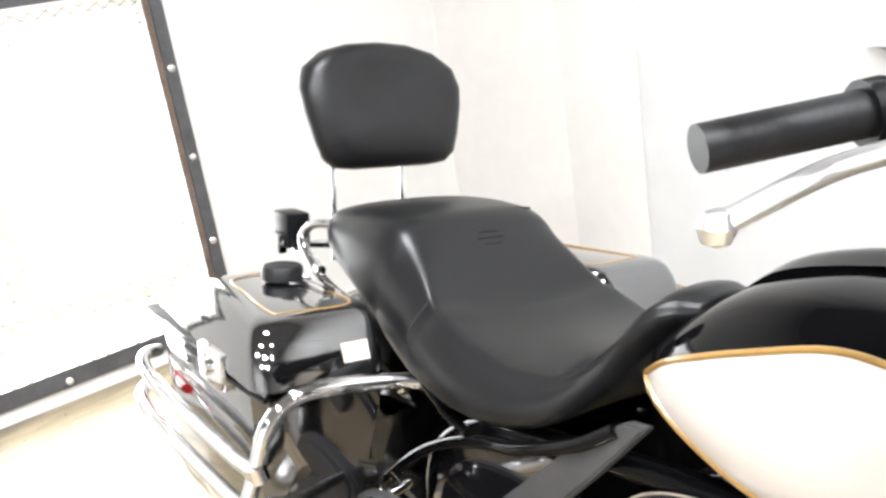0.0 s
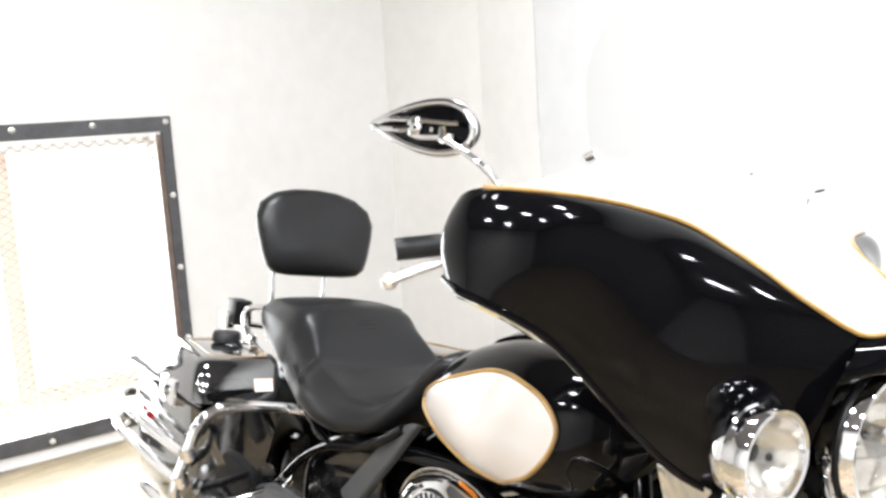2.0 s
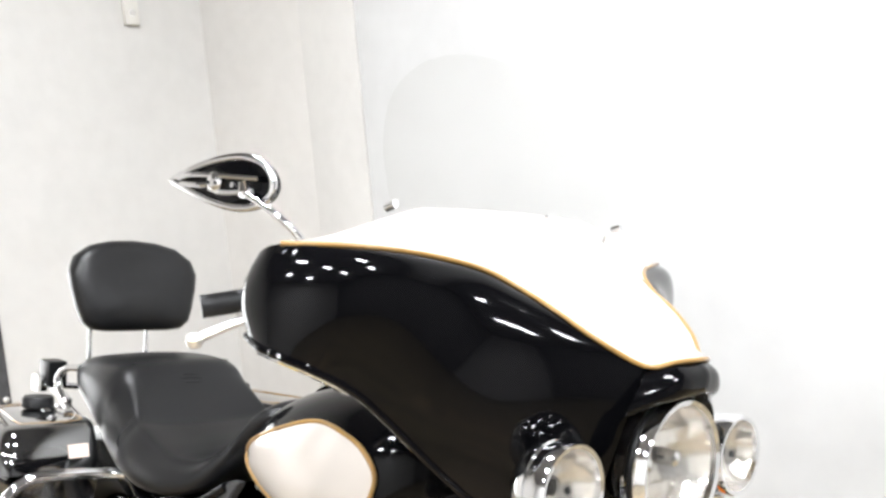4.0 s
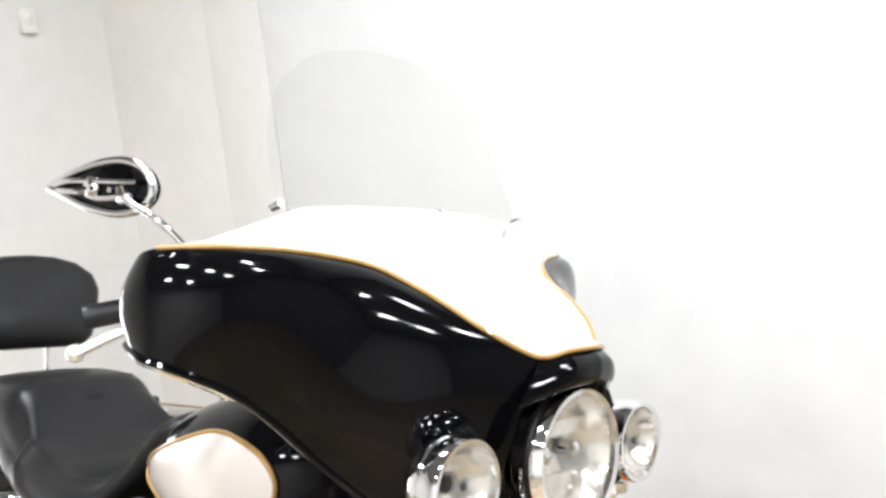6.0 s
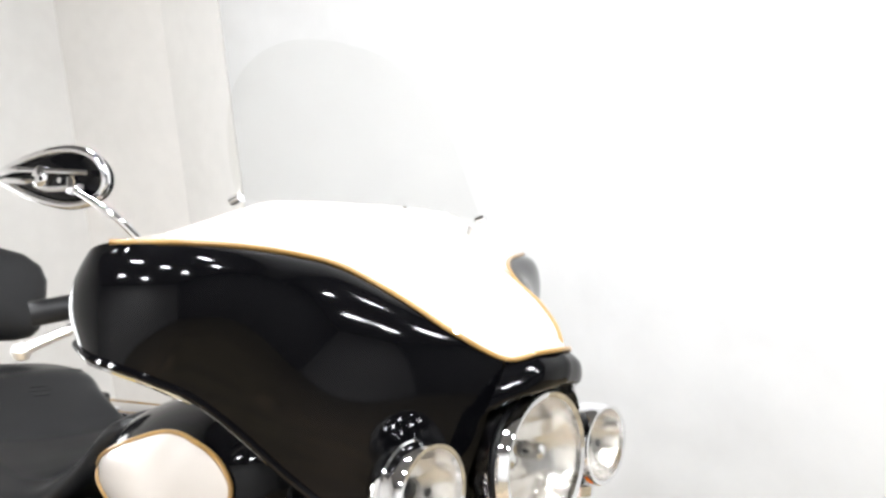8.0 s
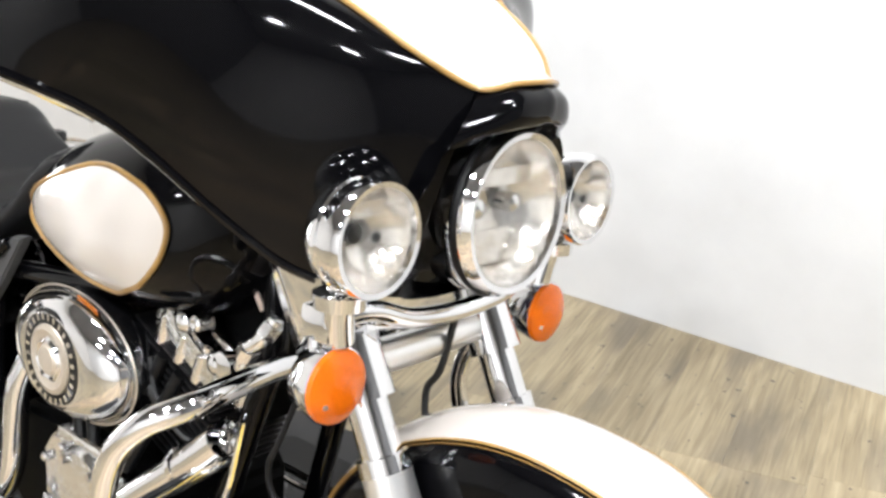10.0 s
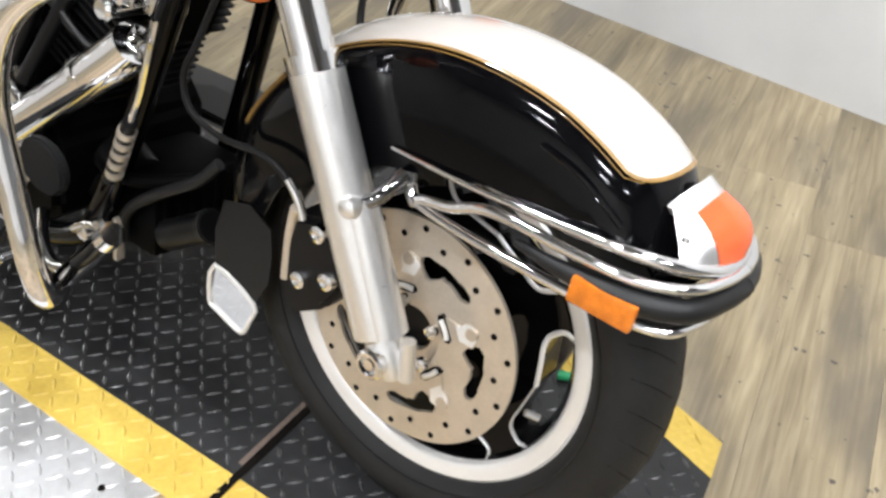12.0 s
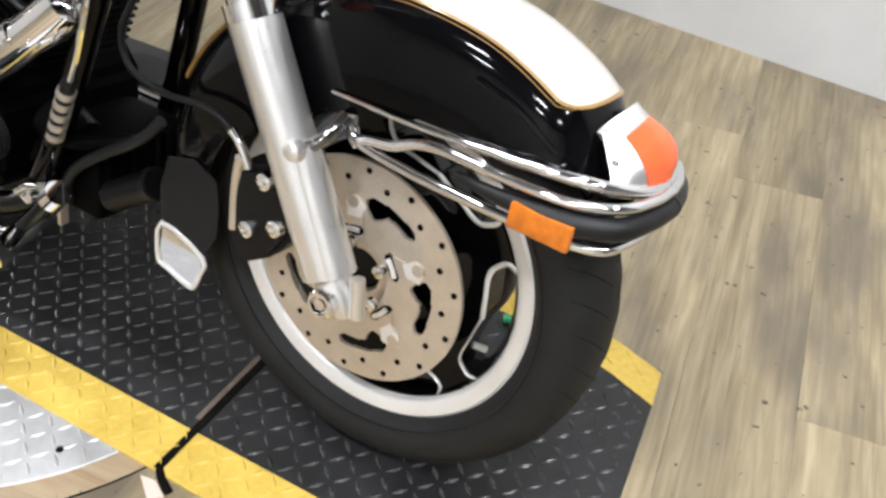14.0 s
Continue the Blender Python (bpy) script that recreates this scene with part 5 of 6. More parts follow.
P("tank_console", sheet(net([[(-.48, -.035, .958), (-.48, 0, .968), (-.48, .035, .958)], [(-.65, -.045, .968), (-.65, 0, .982), (-.65, .045, .968)], [(-.82, -.045, .938), (-.82, 0, .950), (-.82, .045, .938)], [(-.905, -.03, .884), (-.905, 0, .890), (-.905, .03, .884)]], 4, 5), thick=0.012), M_BLACK, tank, "black console along the tank top")
# seat
# stations: x, top at the middle, edge half width, edge height, bottom half width, bottom height
SEAT = [(-1.740, .868, .09, .862, .10, .848), (-1.715, .888, .140, .880, .145, .835), (-1.67, .901, .172, .892, .172, .812), (-1.59, .908, .182, .899, .186, .785),
        (-1.51, .909, .181, .900, .196, .757), (-1.462, .902, .176, .893, .200, .735), (-1.425, .872, .172, .866, .206, .717), (-1.37, .820, .176, .826, .211, .697),
        (-1.33, .783, .184, .796, .215, .686), (-1.29, .772, .190, .784, .218, .680), (-1.22, .763, .190, .764, .222, .672), (-1.14, .766, .186, .752, .213, .674), (-1.065, .786, .158, .762, .186, .692),
        (-1.015, .836, .122, .810, .142, .738), (-.985, .878, .100, .860, .098, .790), (-.955, .888, .076, .876, .074, .830), (-.930, .880, .050, .872, .05, .846)]
cols = [spline([(s[0], s[1], s[2]) for s in SEAT], 5), spline([(s[3], s[4], s[5]) for s in SEAT], 5)]


def seat_ring(a, b):
    x, zt, we, ze, wb, zb = a.x, a.y, max(a.z, 0.01), b.x, max(b.y, 0.01), b.z
    rider = float(np.interp(x, [-1.46, -1.33], [0.0, 1.0]))    # a crisp rim and a full skirt round the rider's seat
    r, bulge = min(0.050 - 0.034 * rider, 0.4 * we, 0.45 * (ze - zb)), 0.004 + 0.013 * rider
    half = [(0, zt), (0.35 * we, zt + 0.12 * (ze - zt)), (0.66 * we, zt + 0.48 * (ze - zt)), (we - r, ze)]
    half += [(we - r + r * math.sin(radians(k)), ze - r + r * math.cos(radians(k))) for k in (24, 48, 70)]
    half += [(0.62 * we + 0.38 * wb + bulge, 0.66 * ze + 0.34 * zb), (0.25 * we + 0.75 * wb + bulge * 0.8, 0.30 * ze + 0.70 * zb), (wb, zb + 0.006), (wb * 0.93, zb), (wb * 0.5, zb + 0.01), (0, zb + 0.012)]
    return [(x, y * 0.94, z) for y, z in half] + [(x, -y, z) for y, z in half[-2:0:-1]]


seat = P("seat", loft([seat_ring(a, b) for a, b in zip(*cols)]), M_LEATHER, None, "two-up black vinyl touring seat", angle=80)
sub = seat.modifiers.new("soft", "SUBSURF")
sub.levels = sub.render_levels = 1


def seat_top(x, f):
    q = [float(np.interp(x, [s[0] for s in SEAT], [s[k] for s in SEAT])) for k in range(1, 6)]
    zt, we, ze = q[0], q[1], q[2]
    z = zt + (ze - zt) * abs(f) ** 1.9
    return (x, we * f, z)


P("seat_seam", tube([seat_top(-1.478 + 0.012 * f * f, f) for f in [k / 8 * 0.72 for k in range(-8, 9)]], 0.0018, n=3, seg=6), M_RUBBER, seat, "stitched seam")
for s in (-1, 1):
    P("seat_crease", tube([seat_top(-1.335, s * 0.99), (-1.335, s * 0.214, 0.760), (-1.325, s * 0.212, 0.725)], 0.0018, n=4, seg=6), M_RUBBER, seat)
for k in range(3):
    P("seat_emblem", tube([(lambda p: (p[0], p[1], p[2] + 0.0006))(seat_top(-1.428 + 0.009 * k, f)) for f in ((-0.11, 0, 0.11) if k != 1 else (-0.16, 0, 0.16))], 0.0009, n=3, seg=6), M_LEATHER, seat, "small embossed bars")

# backrest
def pad_ring(grow, x):
    out = []
    for y, z in ((0.0, 0.941), (0.08, 0.941), (0.117, 0.946), (0.140, 0.965), (0.152, 1.00), (0.165, 1.06), (0.169, 1.10), (0.155, 1.140), (0.115, 1.170), (0.06, 1.185), (0.0, 1.189)):
        out.append((y, z))
    out = out + [(-y, z) for y, z in out[-2:0:-1]]
    return [(x - 0.20 * (z - 0.95) + 0.25 * y * y, y * grow * 1.07 + 0.041, 1.065 + (z - 1.065) * grow) for y, z in out]


rings = [pad_ring(g, x) for g, x in ((0.3, -1.7825), (0.7, -1.784), (0.88, -1.788), (0.965, -1.797), (1.0, -1.815), (1.0, -1.835), (0.97, -1.850), (0.9, -1.856))]
pad = P("backrest", loft(rings), M_LEATHER, None, "black padded passenger backrest", angle=75)
for y in (-0.080, 0.080):
    P("backrest_post", tube([(-1.83, y, 0.76), (-1.832, y, 0.90), (-1.845, y, 1.0)], 0.0065, n=4, seg=12), M_CHROME, pad, "slim chrome post")

# saddlebags with guards
def bag_section(x, s):
    f = float(np.interp(x, [-1.95, -1.89, -1.80, -1.42, -1.385], [0.80, 0.92, 1.0, 1.0, 0.97]))
    y0, y1 = 0.225, 0.225 + 0.205 * f
    z0, z1 = float(np.interp(x, [-1.95, -1.7, -1.52, -1.47, -1.43, -1.405, -1.388], [0.42, 0.36, 0.37, 0.40, 0.45, 0.505, 0.545])), 0.690
    pts = []
    for (y, z), r in (((y0, z0), 0.03), ((y1 - 0.015, z0), 0.06), ((y1, z1), 0.012), ((y0, z1), 0.012)):
        sy, sz = (1 if y > (y0 + y1) / 2 else -1), (1 if z > 0.5 else -1)
        for a in (0, 30, 60, 90):
            b = radians(a if sy * sz < 0 else 90 - a)
            pts.append((x, s * (y - sy * r + sy * r * math.sin(b)), z - sz * r + sz * r * math.cos(b)))
    return pts


for s in (-1, 1):
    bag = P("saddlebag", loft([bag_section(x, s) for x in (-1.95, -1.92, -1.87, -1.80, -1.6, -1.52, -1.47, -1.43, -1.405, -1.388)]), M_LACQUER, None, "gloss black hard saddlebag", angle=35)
    rings = []
    for z, x1, x0, yf, yr in ((0.694, -1.364, -1.93, 0.445, 0.418), (0.714, -1.368, -1.91, 0.445, 0.415), (0.752, -1.385, -1.84, 0.438, 0.393), (0.771, -1.397, -1.795, 0.430, 0.378),
                              (0.780, -1.410, -1.775, 0.420, 0.366), (0.784, -1.432, -1.745, 0.400, 0.352)):
        r, ring = 0.030, []
        for qx, qy, a0 in ((x1, yf, 0), (x0, yr, 90), (x0, 0.232, 180), (x1, 0.232, 270)):
            sx, sy = (1 if qx == x1 else -1), (1 if qy > 0.3 else -1)
            for a in (0, 30, 60, 90):
                t = radians(a0 + a)
                ring.append((qx - sx * r + r * math.cos(t), s * (qy - sy * r + r * math.sin(t)), z - 0.010 * (x1 - qx) / (x1 - x0)))
        rings.append(ring)
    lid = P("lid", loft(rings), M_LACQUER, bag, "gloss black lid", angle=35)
    loop = [(x, s * y, z) for x, y, z in ((-1.448, 0.252, 0.7842), (-1.446, 0.360, 0.7842), (-1.462, 0.381, 0.7838), (-1.60, 0.362, 0.780), (-1.715, 0.340, 0.7765), (-1.725, 0.252, 0.7765), (-1.60, 0.247, 0.780))]
    P("pinstripe", tube(loop, 0.0022, n=6, seg=6, closed=True, flat=0.5), M_GOLD, lid, "gold pinstripe")
    P("lid_knob", lathe([(0, 0.032), (0.004, 0.036), (0.022, 0.036), (0.027, 0.032), (0.027, 0.0)], "z", (-1.655, s * 0.272, 0.779), 28), M_RUBBER, lid, "round black rubber knob")
    P("knob_plate", box(-1.68, -1.52, min(s * 0.24, s * 0.262), max(s * 0.24, s * 0.262), 0.779, 0.790, 0.003), M_CHROME, lid)
    P("bag_latch", box(-1.60, -1.50, min(s * 0.428, s * 0.447), max(s * 0.428, s * 0.447), 0.655, 0.715, 0.006), M_CHROME, bag, "chrome latch")
    P("latch_button", lathe([(s * 0.445, 0.014), (s * 0.455, 0.012), (s * 0.455, 0.0)], "y", (-1.55, 0, 0.685), 16), M_CHROME, bag)
    P("lid_seam", box(-1.92, -1.39, min(s * 0.23, s * 0.4315), max(s * 0.23, s * 0.4315), 0.689, 0.695), M_RUBBER, bag, "black rubber seal", smooth=False)
    P("bag_trim", tube([(-1.388, s * 0.25, 0.679), (-1.386, s * 0.40, 0.679), (-1.40, s * 0.431, 0.679), (-1.7, s * 0.434, 0.675)], 0.004, n=4, seg=8), M_BLACK, bag)
    g = P("bag_guard", tube([(-1.30, s * 0.150, 0.672), (-1.345, s * 0.22, 0.680), (-1.355, s * 0.33, 0.688), (-1.36, s * 0.395, 0.682), (-1.36, s * 0.435, 0.645), (-1.36, s * 0.452, 0.585), (-1.36, s * 0.472, 0.520), (-1.36, s * 0.468, 0.487), (-1.36, s * 0.435, 0.468), (-1.355, s * 0.36, 0.473), (-1.347, s * 0.29, 0.486), (-1.345, s * 0.24, 0.50)], 0.0125, n=6, seg=14), M_CHROME, None, "chrome saddlebag guard")
    for y, z, x1 in ((0.452, 0.585, -1.93), (0.462, 0.528, -1.91)):
        P("guard_rail", tube([(-1.36, s * y, z), (-1.45, s * (y + 0.008), z), (-1.8, s * (y + 0.008), z), (x1, s * (y - 0.01), z + 0.005), (x1 - 0.03, s * (y - 0.05), z + 0.005)], 0.0125, n=6, seg=14), M_CHROME, g, "chrome guard side rail")
        P("rail_clamp", tube([(-1.36, s * (y - 0.004), z - 0.012), (-1.36, s * (y + 0.004), z + 0.012)], 0.017, n=1, seg=14), M_CHROME, g)
    P("guard_light", tube([(-1.90, s * 0.437, 0.56), (-1.80, s * 0.437, 0.56)], 0.011, n=1, seg=10), M_RED, g, "small red side light")
stk = part("sticker", box(-0.001, 0.001, -0.022, 0.022, -0.0145, 0.0145), M_STICKER, bike, "pale paper sticker", smooth=False)
stk.matrix_basis = pose(-1.3755, -0.283, 0.730, 0, -22, 0)

# rack plate, rear fender, rear wheel, muffler
rack = P("luggage_rack", tube([(-1.66, -0.172, 0.868), (-1.70, -0.19, 0.862), (-1.72, -0.202, 0.835), (-1.68, -0.205, 0.798), (-1.61, -0.203, 0.768), (-1.535, -0.20, 0.753)], 0.009, n=6, seg=12), M_CHROME, None, "chrome rack stay behind the seat")
P("rack_stay", tube(mirrored([(-1.66, -0.172, 0.868), (-1.70, -0.19, 0.862), (-1.72, -0.202, 0.835), (-1.68, -0.205, 0.798), (-1.61, -0.203, 0.768), (-1.535, -0.20, 0.753)]), 0.009, n=6, seg=12), M_CHROME, rack)
P("rack_stay", tube([(-1.64, -0.205, 0.79), (-1.72, -0.19, 0.80), (-1.83, -0.16, 0.80), (-1.84, 0, 0.78)], 0.009, n=4, seg=10), M_CHROME, rack)
P("rack_block", box(-1.86, -1.79, -0.20, -0.15, 0.80, 0.868, 0.008), M_MATTE, rack, "black docking block")
P("rack_clip", box(-1.86, -1.80, -0.215, -0.195, 0.79, 0.83, 0.005), M_CHROME, rack)
RW = -1.625
rear = P("rear_wheel", lathe([(-0.09, 0.0), (-0.09, 0.03), (0.09, 0.03), (0.09, 0.0)], "y", (RW, 0, 0.325), 24), M_MATTE)
P("tyre", lathe([(a * 1.2, b * 0.985 - 0.0) for a, b in prof], "y", (RW, 0, 0.325), 72), M_TYRE, rear, "worn black road tyre")
P("rim", lathe([(-0.06, 0.20), (-0.055, 0.21), (-0.02, 0.19), (0.02, 0.19), (0.055, 0.21), (0.06, 0.20)], "y", (RW, 0, 0.325), 48), M_BLACK, rear)
for k in range(5):
    a0 = radians(-10 + 72 * k)
    P("spoke", prism([(RW + x - WX, z - 0.010) for x, z in spoke_outline(a0)], 0.07, "y", -0.035, bevel=0.003), M_BLACK, rear, "black cast spoke")
grid = []
for i in range(40):
    th = radians(-5 + 170 * i / 39)
    row = []
    for y, r in ((-.118, .28), (-.118, .34), (-.105, .372), (-.06, .388), (0, .392), (.06, .388), (.105, .372), (.118, .34), (.118, .28)):
        row.append((RW + r * math.cos(th), y, 0.345 + r * math.sin(th)))
    grid.append(row)
P("rear_fender", sheet(grid, thick=0.003), M_BLACK, None, "gloss black rear fender", angle=50)
for s in (-1, 1):
    m = P("muffler", tube([(-1.15, s * 0.22, 0.29), (-1.25, s * 0.27, 0.285), (-1.45, s * 0.285, 0.285), (-1.95, s * 0.29, 0.29), (-2.05, s * 0.29, 0.29)], 0.046, n=6, seg=24, taper=lambda t: 0.55 + 0.45 * min(1, t * 3)), M_CHROME, None, "long chrome muffler")
    P("muffler_strap", tube([(-1.60, s * 0.287, 0.287), (-1.62, s * 0.287, 0.287)], 0.049, n=1, seg=24), M_CHROME, m)

# engine
CR = Vector((-0.715, 0, 0.305))
eng = P("engine", prism([(-1.06, 0.25), (-1.08, 0.36), (-1.0, 0.43), (-0.86, 0.44), (-0.76, 0.46), (-0.66, 0.43), (-0.60, 0.36), (-0.60, 0.24), (-0.68, 0.18), (-0.95, 0.17)], 0.28, "y", -0.14, bevel=0.015), M_DARK, None, "black and chrome V-twin engine")
for lean_deg in (22.5, -22.5):
    d = Vector((math.sin(radians(lean_deg)), 0, math.cos(radians(lean_deg))))
    q = Matrix.Translation(CR) @ Matrix.Rotation(radians(lean_deg), 4, "Y")
    cyl = P("cylinder", lathe([(0.13, 0.0), (0.13, 0.058), (0.33, 0.058), (0.33, 0.0)], "z", seg=28, m=q), M_MATTE, eng, "finned black cylinder")
    for k in range(15):
        z = 0.15 + k * 0.0138
        hw, dy = (0.082, 0.086) if k < 9 else (0.108, 0.112)
        ob = P("cooling_fin", box(-hw, hw, -dy, 0.086, z, z + 0.005, 0.0015), M_MATTE, cyl, smooth=False)
        ob.matrix_basis = q
    rb = P("rocker_box", box(-0.062, 0.108, -0.098, 0.095, 0.366, 0.388, 0.008, segs=3), M_CAST, eng, "chrome rocker cover")
    rb.matrix_basis = q
    P("cover_top", box(-0.040, 0.086, -0.080, 0.080, 0.386, 0.412, 0.012, segs=3), M_CAST, rb, "domed chrome top of the rocker cover")
    P("rocker_base", box(-0.070, 0.116, -0.106, 0.102, 0.348, 0.367, 0.005, segs=2), M_CAST, rb)
    for dx in (-0.045, 0.004, 0.050, 0.094):
        P("rocker_lug", lathe([(0.345, 0.015), (0.392, 0.0145), (0.397, 0.010), (0.397, 0.0)], "z", (dx, -0.100, 0), 16), M_CAST, rb)
        P("rocker_bolt", lathe([(0.394, 0.0095), (0.408, 0.0095), (0.411, 0.006), (0.411, 0.0)], "z", (dx, -0.100, 0), 12), M_CHROME, rb)
    P("head_boss", lathe([(-0.085, 0.0), (-0.085, 0.016), (-0.122, 0.017), (-0.126, 0.012), (-0.124, 0.0)], "y", (0.086, 0, 0.328), 18), M_CHROME, rb, "round chrome head plug")
    for off in (-0.022, 0.022):
        a, b2 = q @ Vector((off, -0.112, 0.335)), Vector((CR.x + off * 0.9 + math.copysign(0.045, lean_deg), -0.150, 0.435))
        P("pushrod_tube", tube([a, b2], 0.011, n=1, seg=12), M_MATTE, eng, "black pushrod tube")
P("rocker_side", prism([(-0.641, 0.683), (-0.588, 0.700), (-0.471, 0.634), (-0.500, 0.600), (-0.520, 0.604)], 0.055, "y", -0.112, bevel=0.006), M_CAST, eng, "long cast chrome rocker side")
for x, z in ((-0.547, 0.694), (-0.471, 0.652)):
    P("rocker_knob", lathe([(-0.100, 0.010), (-0.112, 0.017), (-0.124, 0.016), (-0.130, 0.009), (-0.131, 0.0)], "y", (x, 0, z), 18), M_CHROME, eng, "round chrome rocker bolt")
for k in range(3):
    P("spark_lead", tube([(-0.665 + 0.018 * k, -0.120, 0.640 - 0.012 * k), (-0.640 + 0.018 * k, -0.128, 0.585 - 0.010 * k), (-0.585 + 0.016 * k, -0.124, 0.535 - 0.006 * k), (-0.530, -0.115, 0.512)], 0.0048, n=5, seg=8), M_RUBBER, eng, "black rubber lead")
P("cam_cover", lathe([(-0.14, 0.098), (-0.165, 0.096), (-0.178, 0.085), (-0.182, 0.06), (-0.182, 0.0)], "y", (-0.74, 0, 0.345), 40), M_CAST, eng, "round chrome cam cover")
for k in range(6):
    a = 2 * math.pi * k / 6
    P("cam_bolt", lathe([(-0.178, 0.008), (-0.187, 0.007), (-0.187, 0.0)], "y", (-0.74 + 0.078 * math.cos(a), 0, 0.345 + 0.078 * math.sin(a)), 10), M_CHROME, eng)
P("oil_filter", tube([(-0.58, -0.05, 0.33), (-0.52, -0.055, 0.31)], 0.038, n=1, seg=24), M_MATTE, eng, "black oil filter")
P("lifter_block", box(-0.83, -0.67, -0.165, -0.135, 0.405, 0.45, 0.008), M_CAST, eng)
P("gearcase_cover", prism([(-0.87, 0.40), (-0.84, 0.435), (-0.66, 0.435), (-0.62, 0.40), (-0.62, 0.30), (-0.68, 0.25), (-0.82, 0.25), (-0.87, 0.30)], -0.022, "y", -0.145, bevel=0.006), M_CAST, eng, "cast chrome gearcase cover")
for x, z in ((-0.855, 0.385), (-0.80, 0.422), (-0.69, 0.422), (-0.635, 0.385), (-0.64, 0.31), (-0.70, 0.266), (-0.80, 0.266), (-0.855, 0.31)):
    P("case_bolt", lathe([(-0.166, 0.009), (-0.175, 0.0085), (-0.178, 0.005), (-0.178, 0.0)], "y", (x, 0, z), 12), M_CHROME, eng)
P("rear_header", tube([(-0.90, -0.13, 0.58), (-0.93, -0.155, 0.53), (-0.95, -0.17, 0.46), (-0.965, -0.175, 0.33), (-1.0, -0.19, 0.27), (-1.10, -0.21, 0.27)], 0.021, n=6, seg=18), M_CHROME, eng, "chrome rear exhaust header")
P("hose_elbow", tube([(-0.415, -0.120, 0.665), (-0.400, -0.125, 0.695), (-0.375, -0.120, 0.718), (-0.362, -0.11, 0.745)], 0.0115, n=5, seg=14), M_CAST, eng, "chrome elbow")
P("elbow_nut", tube([(-0.404, -0.124, 0.686), (-0.395, -0.124, 0.700)], 0.0155, n=1, seg=6), M_CAST, eng)
P("elbow_nut", tube([(-0.372, -0.119, 0.722), (-0.364, -0.112, 0.738)], 0.015, n=1, seg=6), M_CAST, eng)
P("coil_bolt", lathe([(-0.10, 0.013), (-0.125, 0.012), (-0.128, 0.007), (-0.126, 0.0)], "y", (-0.515, 0, 0.70), 14), M_CAST, eng)
# air cleaner: an oval chrome dome in a black housing
AX, AZ = -0.795, 0.580


def oval(y, a, b, n=64):
    return [(AX + a * math.cos(2 * math.pi * k / n), y, AZ + b * math.sin(2 * math.pi * k / n)) for k in range(n)]


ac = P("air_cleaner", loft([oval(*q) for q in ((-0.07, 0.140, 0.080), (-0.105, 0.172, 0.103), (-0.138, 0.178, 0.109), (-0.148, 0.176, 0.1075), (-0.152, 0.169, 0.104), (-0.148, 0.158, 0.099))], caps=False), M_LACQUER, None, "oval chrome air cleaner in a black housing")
P("housing_edge", tube(oval(-0.1495, 0.1745, 0.1068, 40), 0.0016, n=2, seg=6, closed=True), M_STEEL, ac, "thin bright edge line")
P("cover", loft([oval(*q) for q in ((-0.146, 0.160, 0.1010), (-0.158, 0.158, 0.1000), (-0.170, 0.150, 0.0955), (-0.180, 0.134, 0.0885), (-0.187, 0.112, 0.0800), (-0.190, 0.092, 0.0735), (-0.189, 0.080, 0.0700))], caps=False), M_CHROME, ac, "domed chrome cover", angle=60)
P("cover_band", lathe([(-0.187, 0.082), (-0.1895, 0.080), (-0.1900, 0.057), (-0.187, 0.055)], "y", (AX, 0, AZ), 48), M_MATTE, ac, "black lettered band")
for k in range(26):
    a = 2 * math.pi * k / 26
    P("band_mark", box(-0.0035, 0.0035, -0.1915, -0.1895, 0.063, 0.074, m=Matrix.Translation((AX, 0, AZ)) @ Matrix.Rotation(a, 4, "Y")), M_CHROME, ac, smooth=False)
P("medallion", lathe([(-0.186, 0.058), (-0.193, 0.056), (-0.195, 0.048), (-0.192, 0.043), (-0.192, 0.028), (-0.198, 0.022), (-0.199, 0.0)], "y", (AX, 0, AZ), 40), M_STEEL, ac, "round metal medallion")
P("medallion_star", lathe([(-0.192, 0.038), (-0.197, 0.033), (-0.192, 0.026)], "y", (AX, 0, AZ), 7), M_CHROME, ac)
P("orange_tab", sheet([[(AX + g * 0.176 * math.cos(radians(t)), -0.1545 + 0.035 * (g - 0.95) * -1, AZ + g * 0.108 * math.sin(radians(t))) for t in range(62, 86, 4)] for g in (0.935, 0.975)], thick=0.0012), M_REFLECT, ac, "orange label strip")
P("cover_bolt", lathe([(-0.160, 0.009), (-0.170, 0.009), (-0.172, 0.005), (-0.172, 0.0)], "y", (AX + 0.132, 0, AZ - 0.012), 12), M_CHROME, ac)
# exhaust header and heat shield
hdr = P("header_pipe", tube([(-0.56, -0.03, 0.50), (-0.50, -0.075, 0.535), (-0.45, -0.115, 0.548), (-0.448, -0.132, 0.530), (-0.50, -0.142, 0.488), (-0.60, -0.155, 0.405), (-0.72, -0.172, 0.312), (-0.82, -0.19, 0.272), (-0.98, -0.215, 0.265), (-1.16, -0.22, 0.29)], 0.022, n=6, seg=18), M_CHROME, None, "chrome exhaust header with heat shield")
P("heat_shield", tube([(-0.437, -0.133, 0.556), (-0.50, -0.144, 0.498), (-0.60, -0.158, 0.413), (-0.71, -0.176, 0.322), (-0.78, -0.188, 0.288)], 0.0275, n=6, seg=20), M_CHROME, hdr, "long chrome heat shield")
for f in (0.22, 0.78):
    c0 = Vector((-0.45, -0.135, 0.545)).lerp(Vector((-0.71, -0.176, 0.322)), f)
    P("shield_clamp", tube([c0, c0 + Vector((-0.008, -0.001, -0.007))], 0.0295, n=1, seg=20), M_CHROME, hdr)
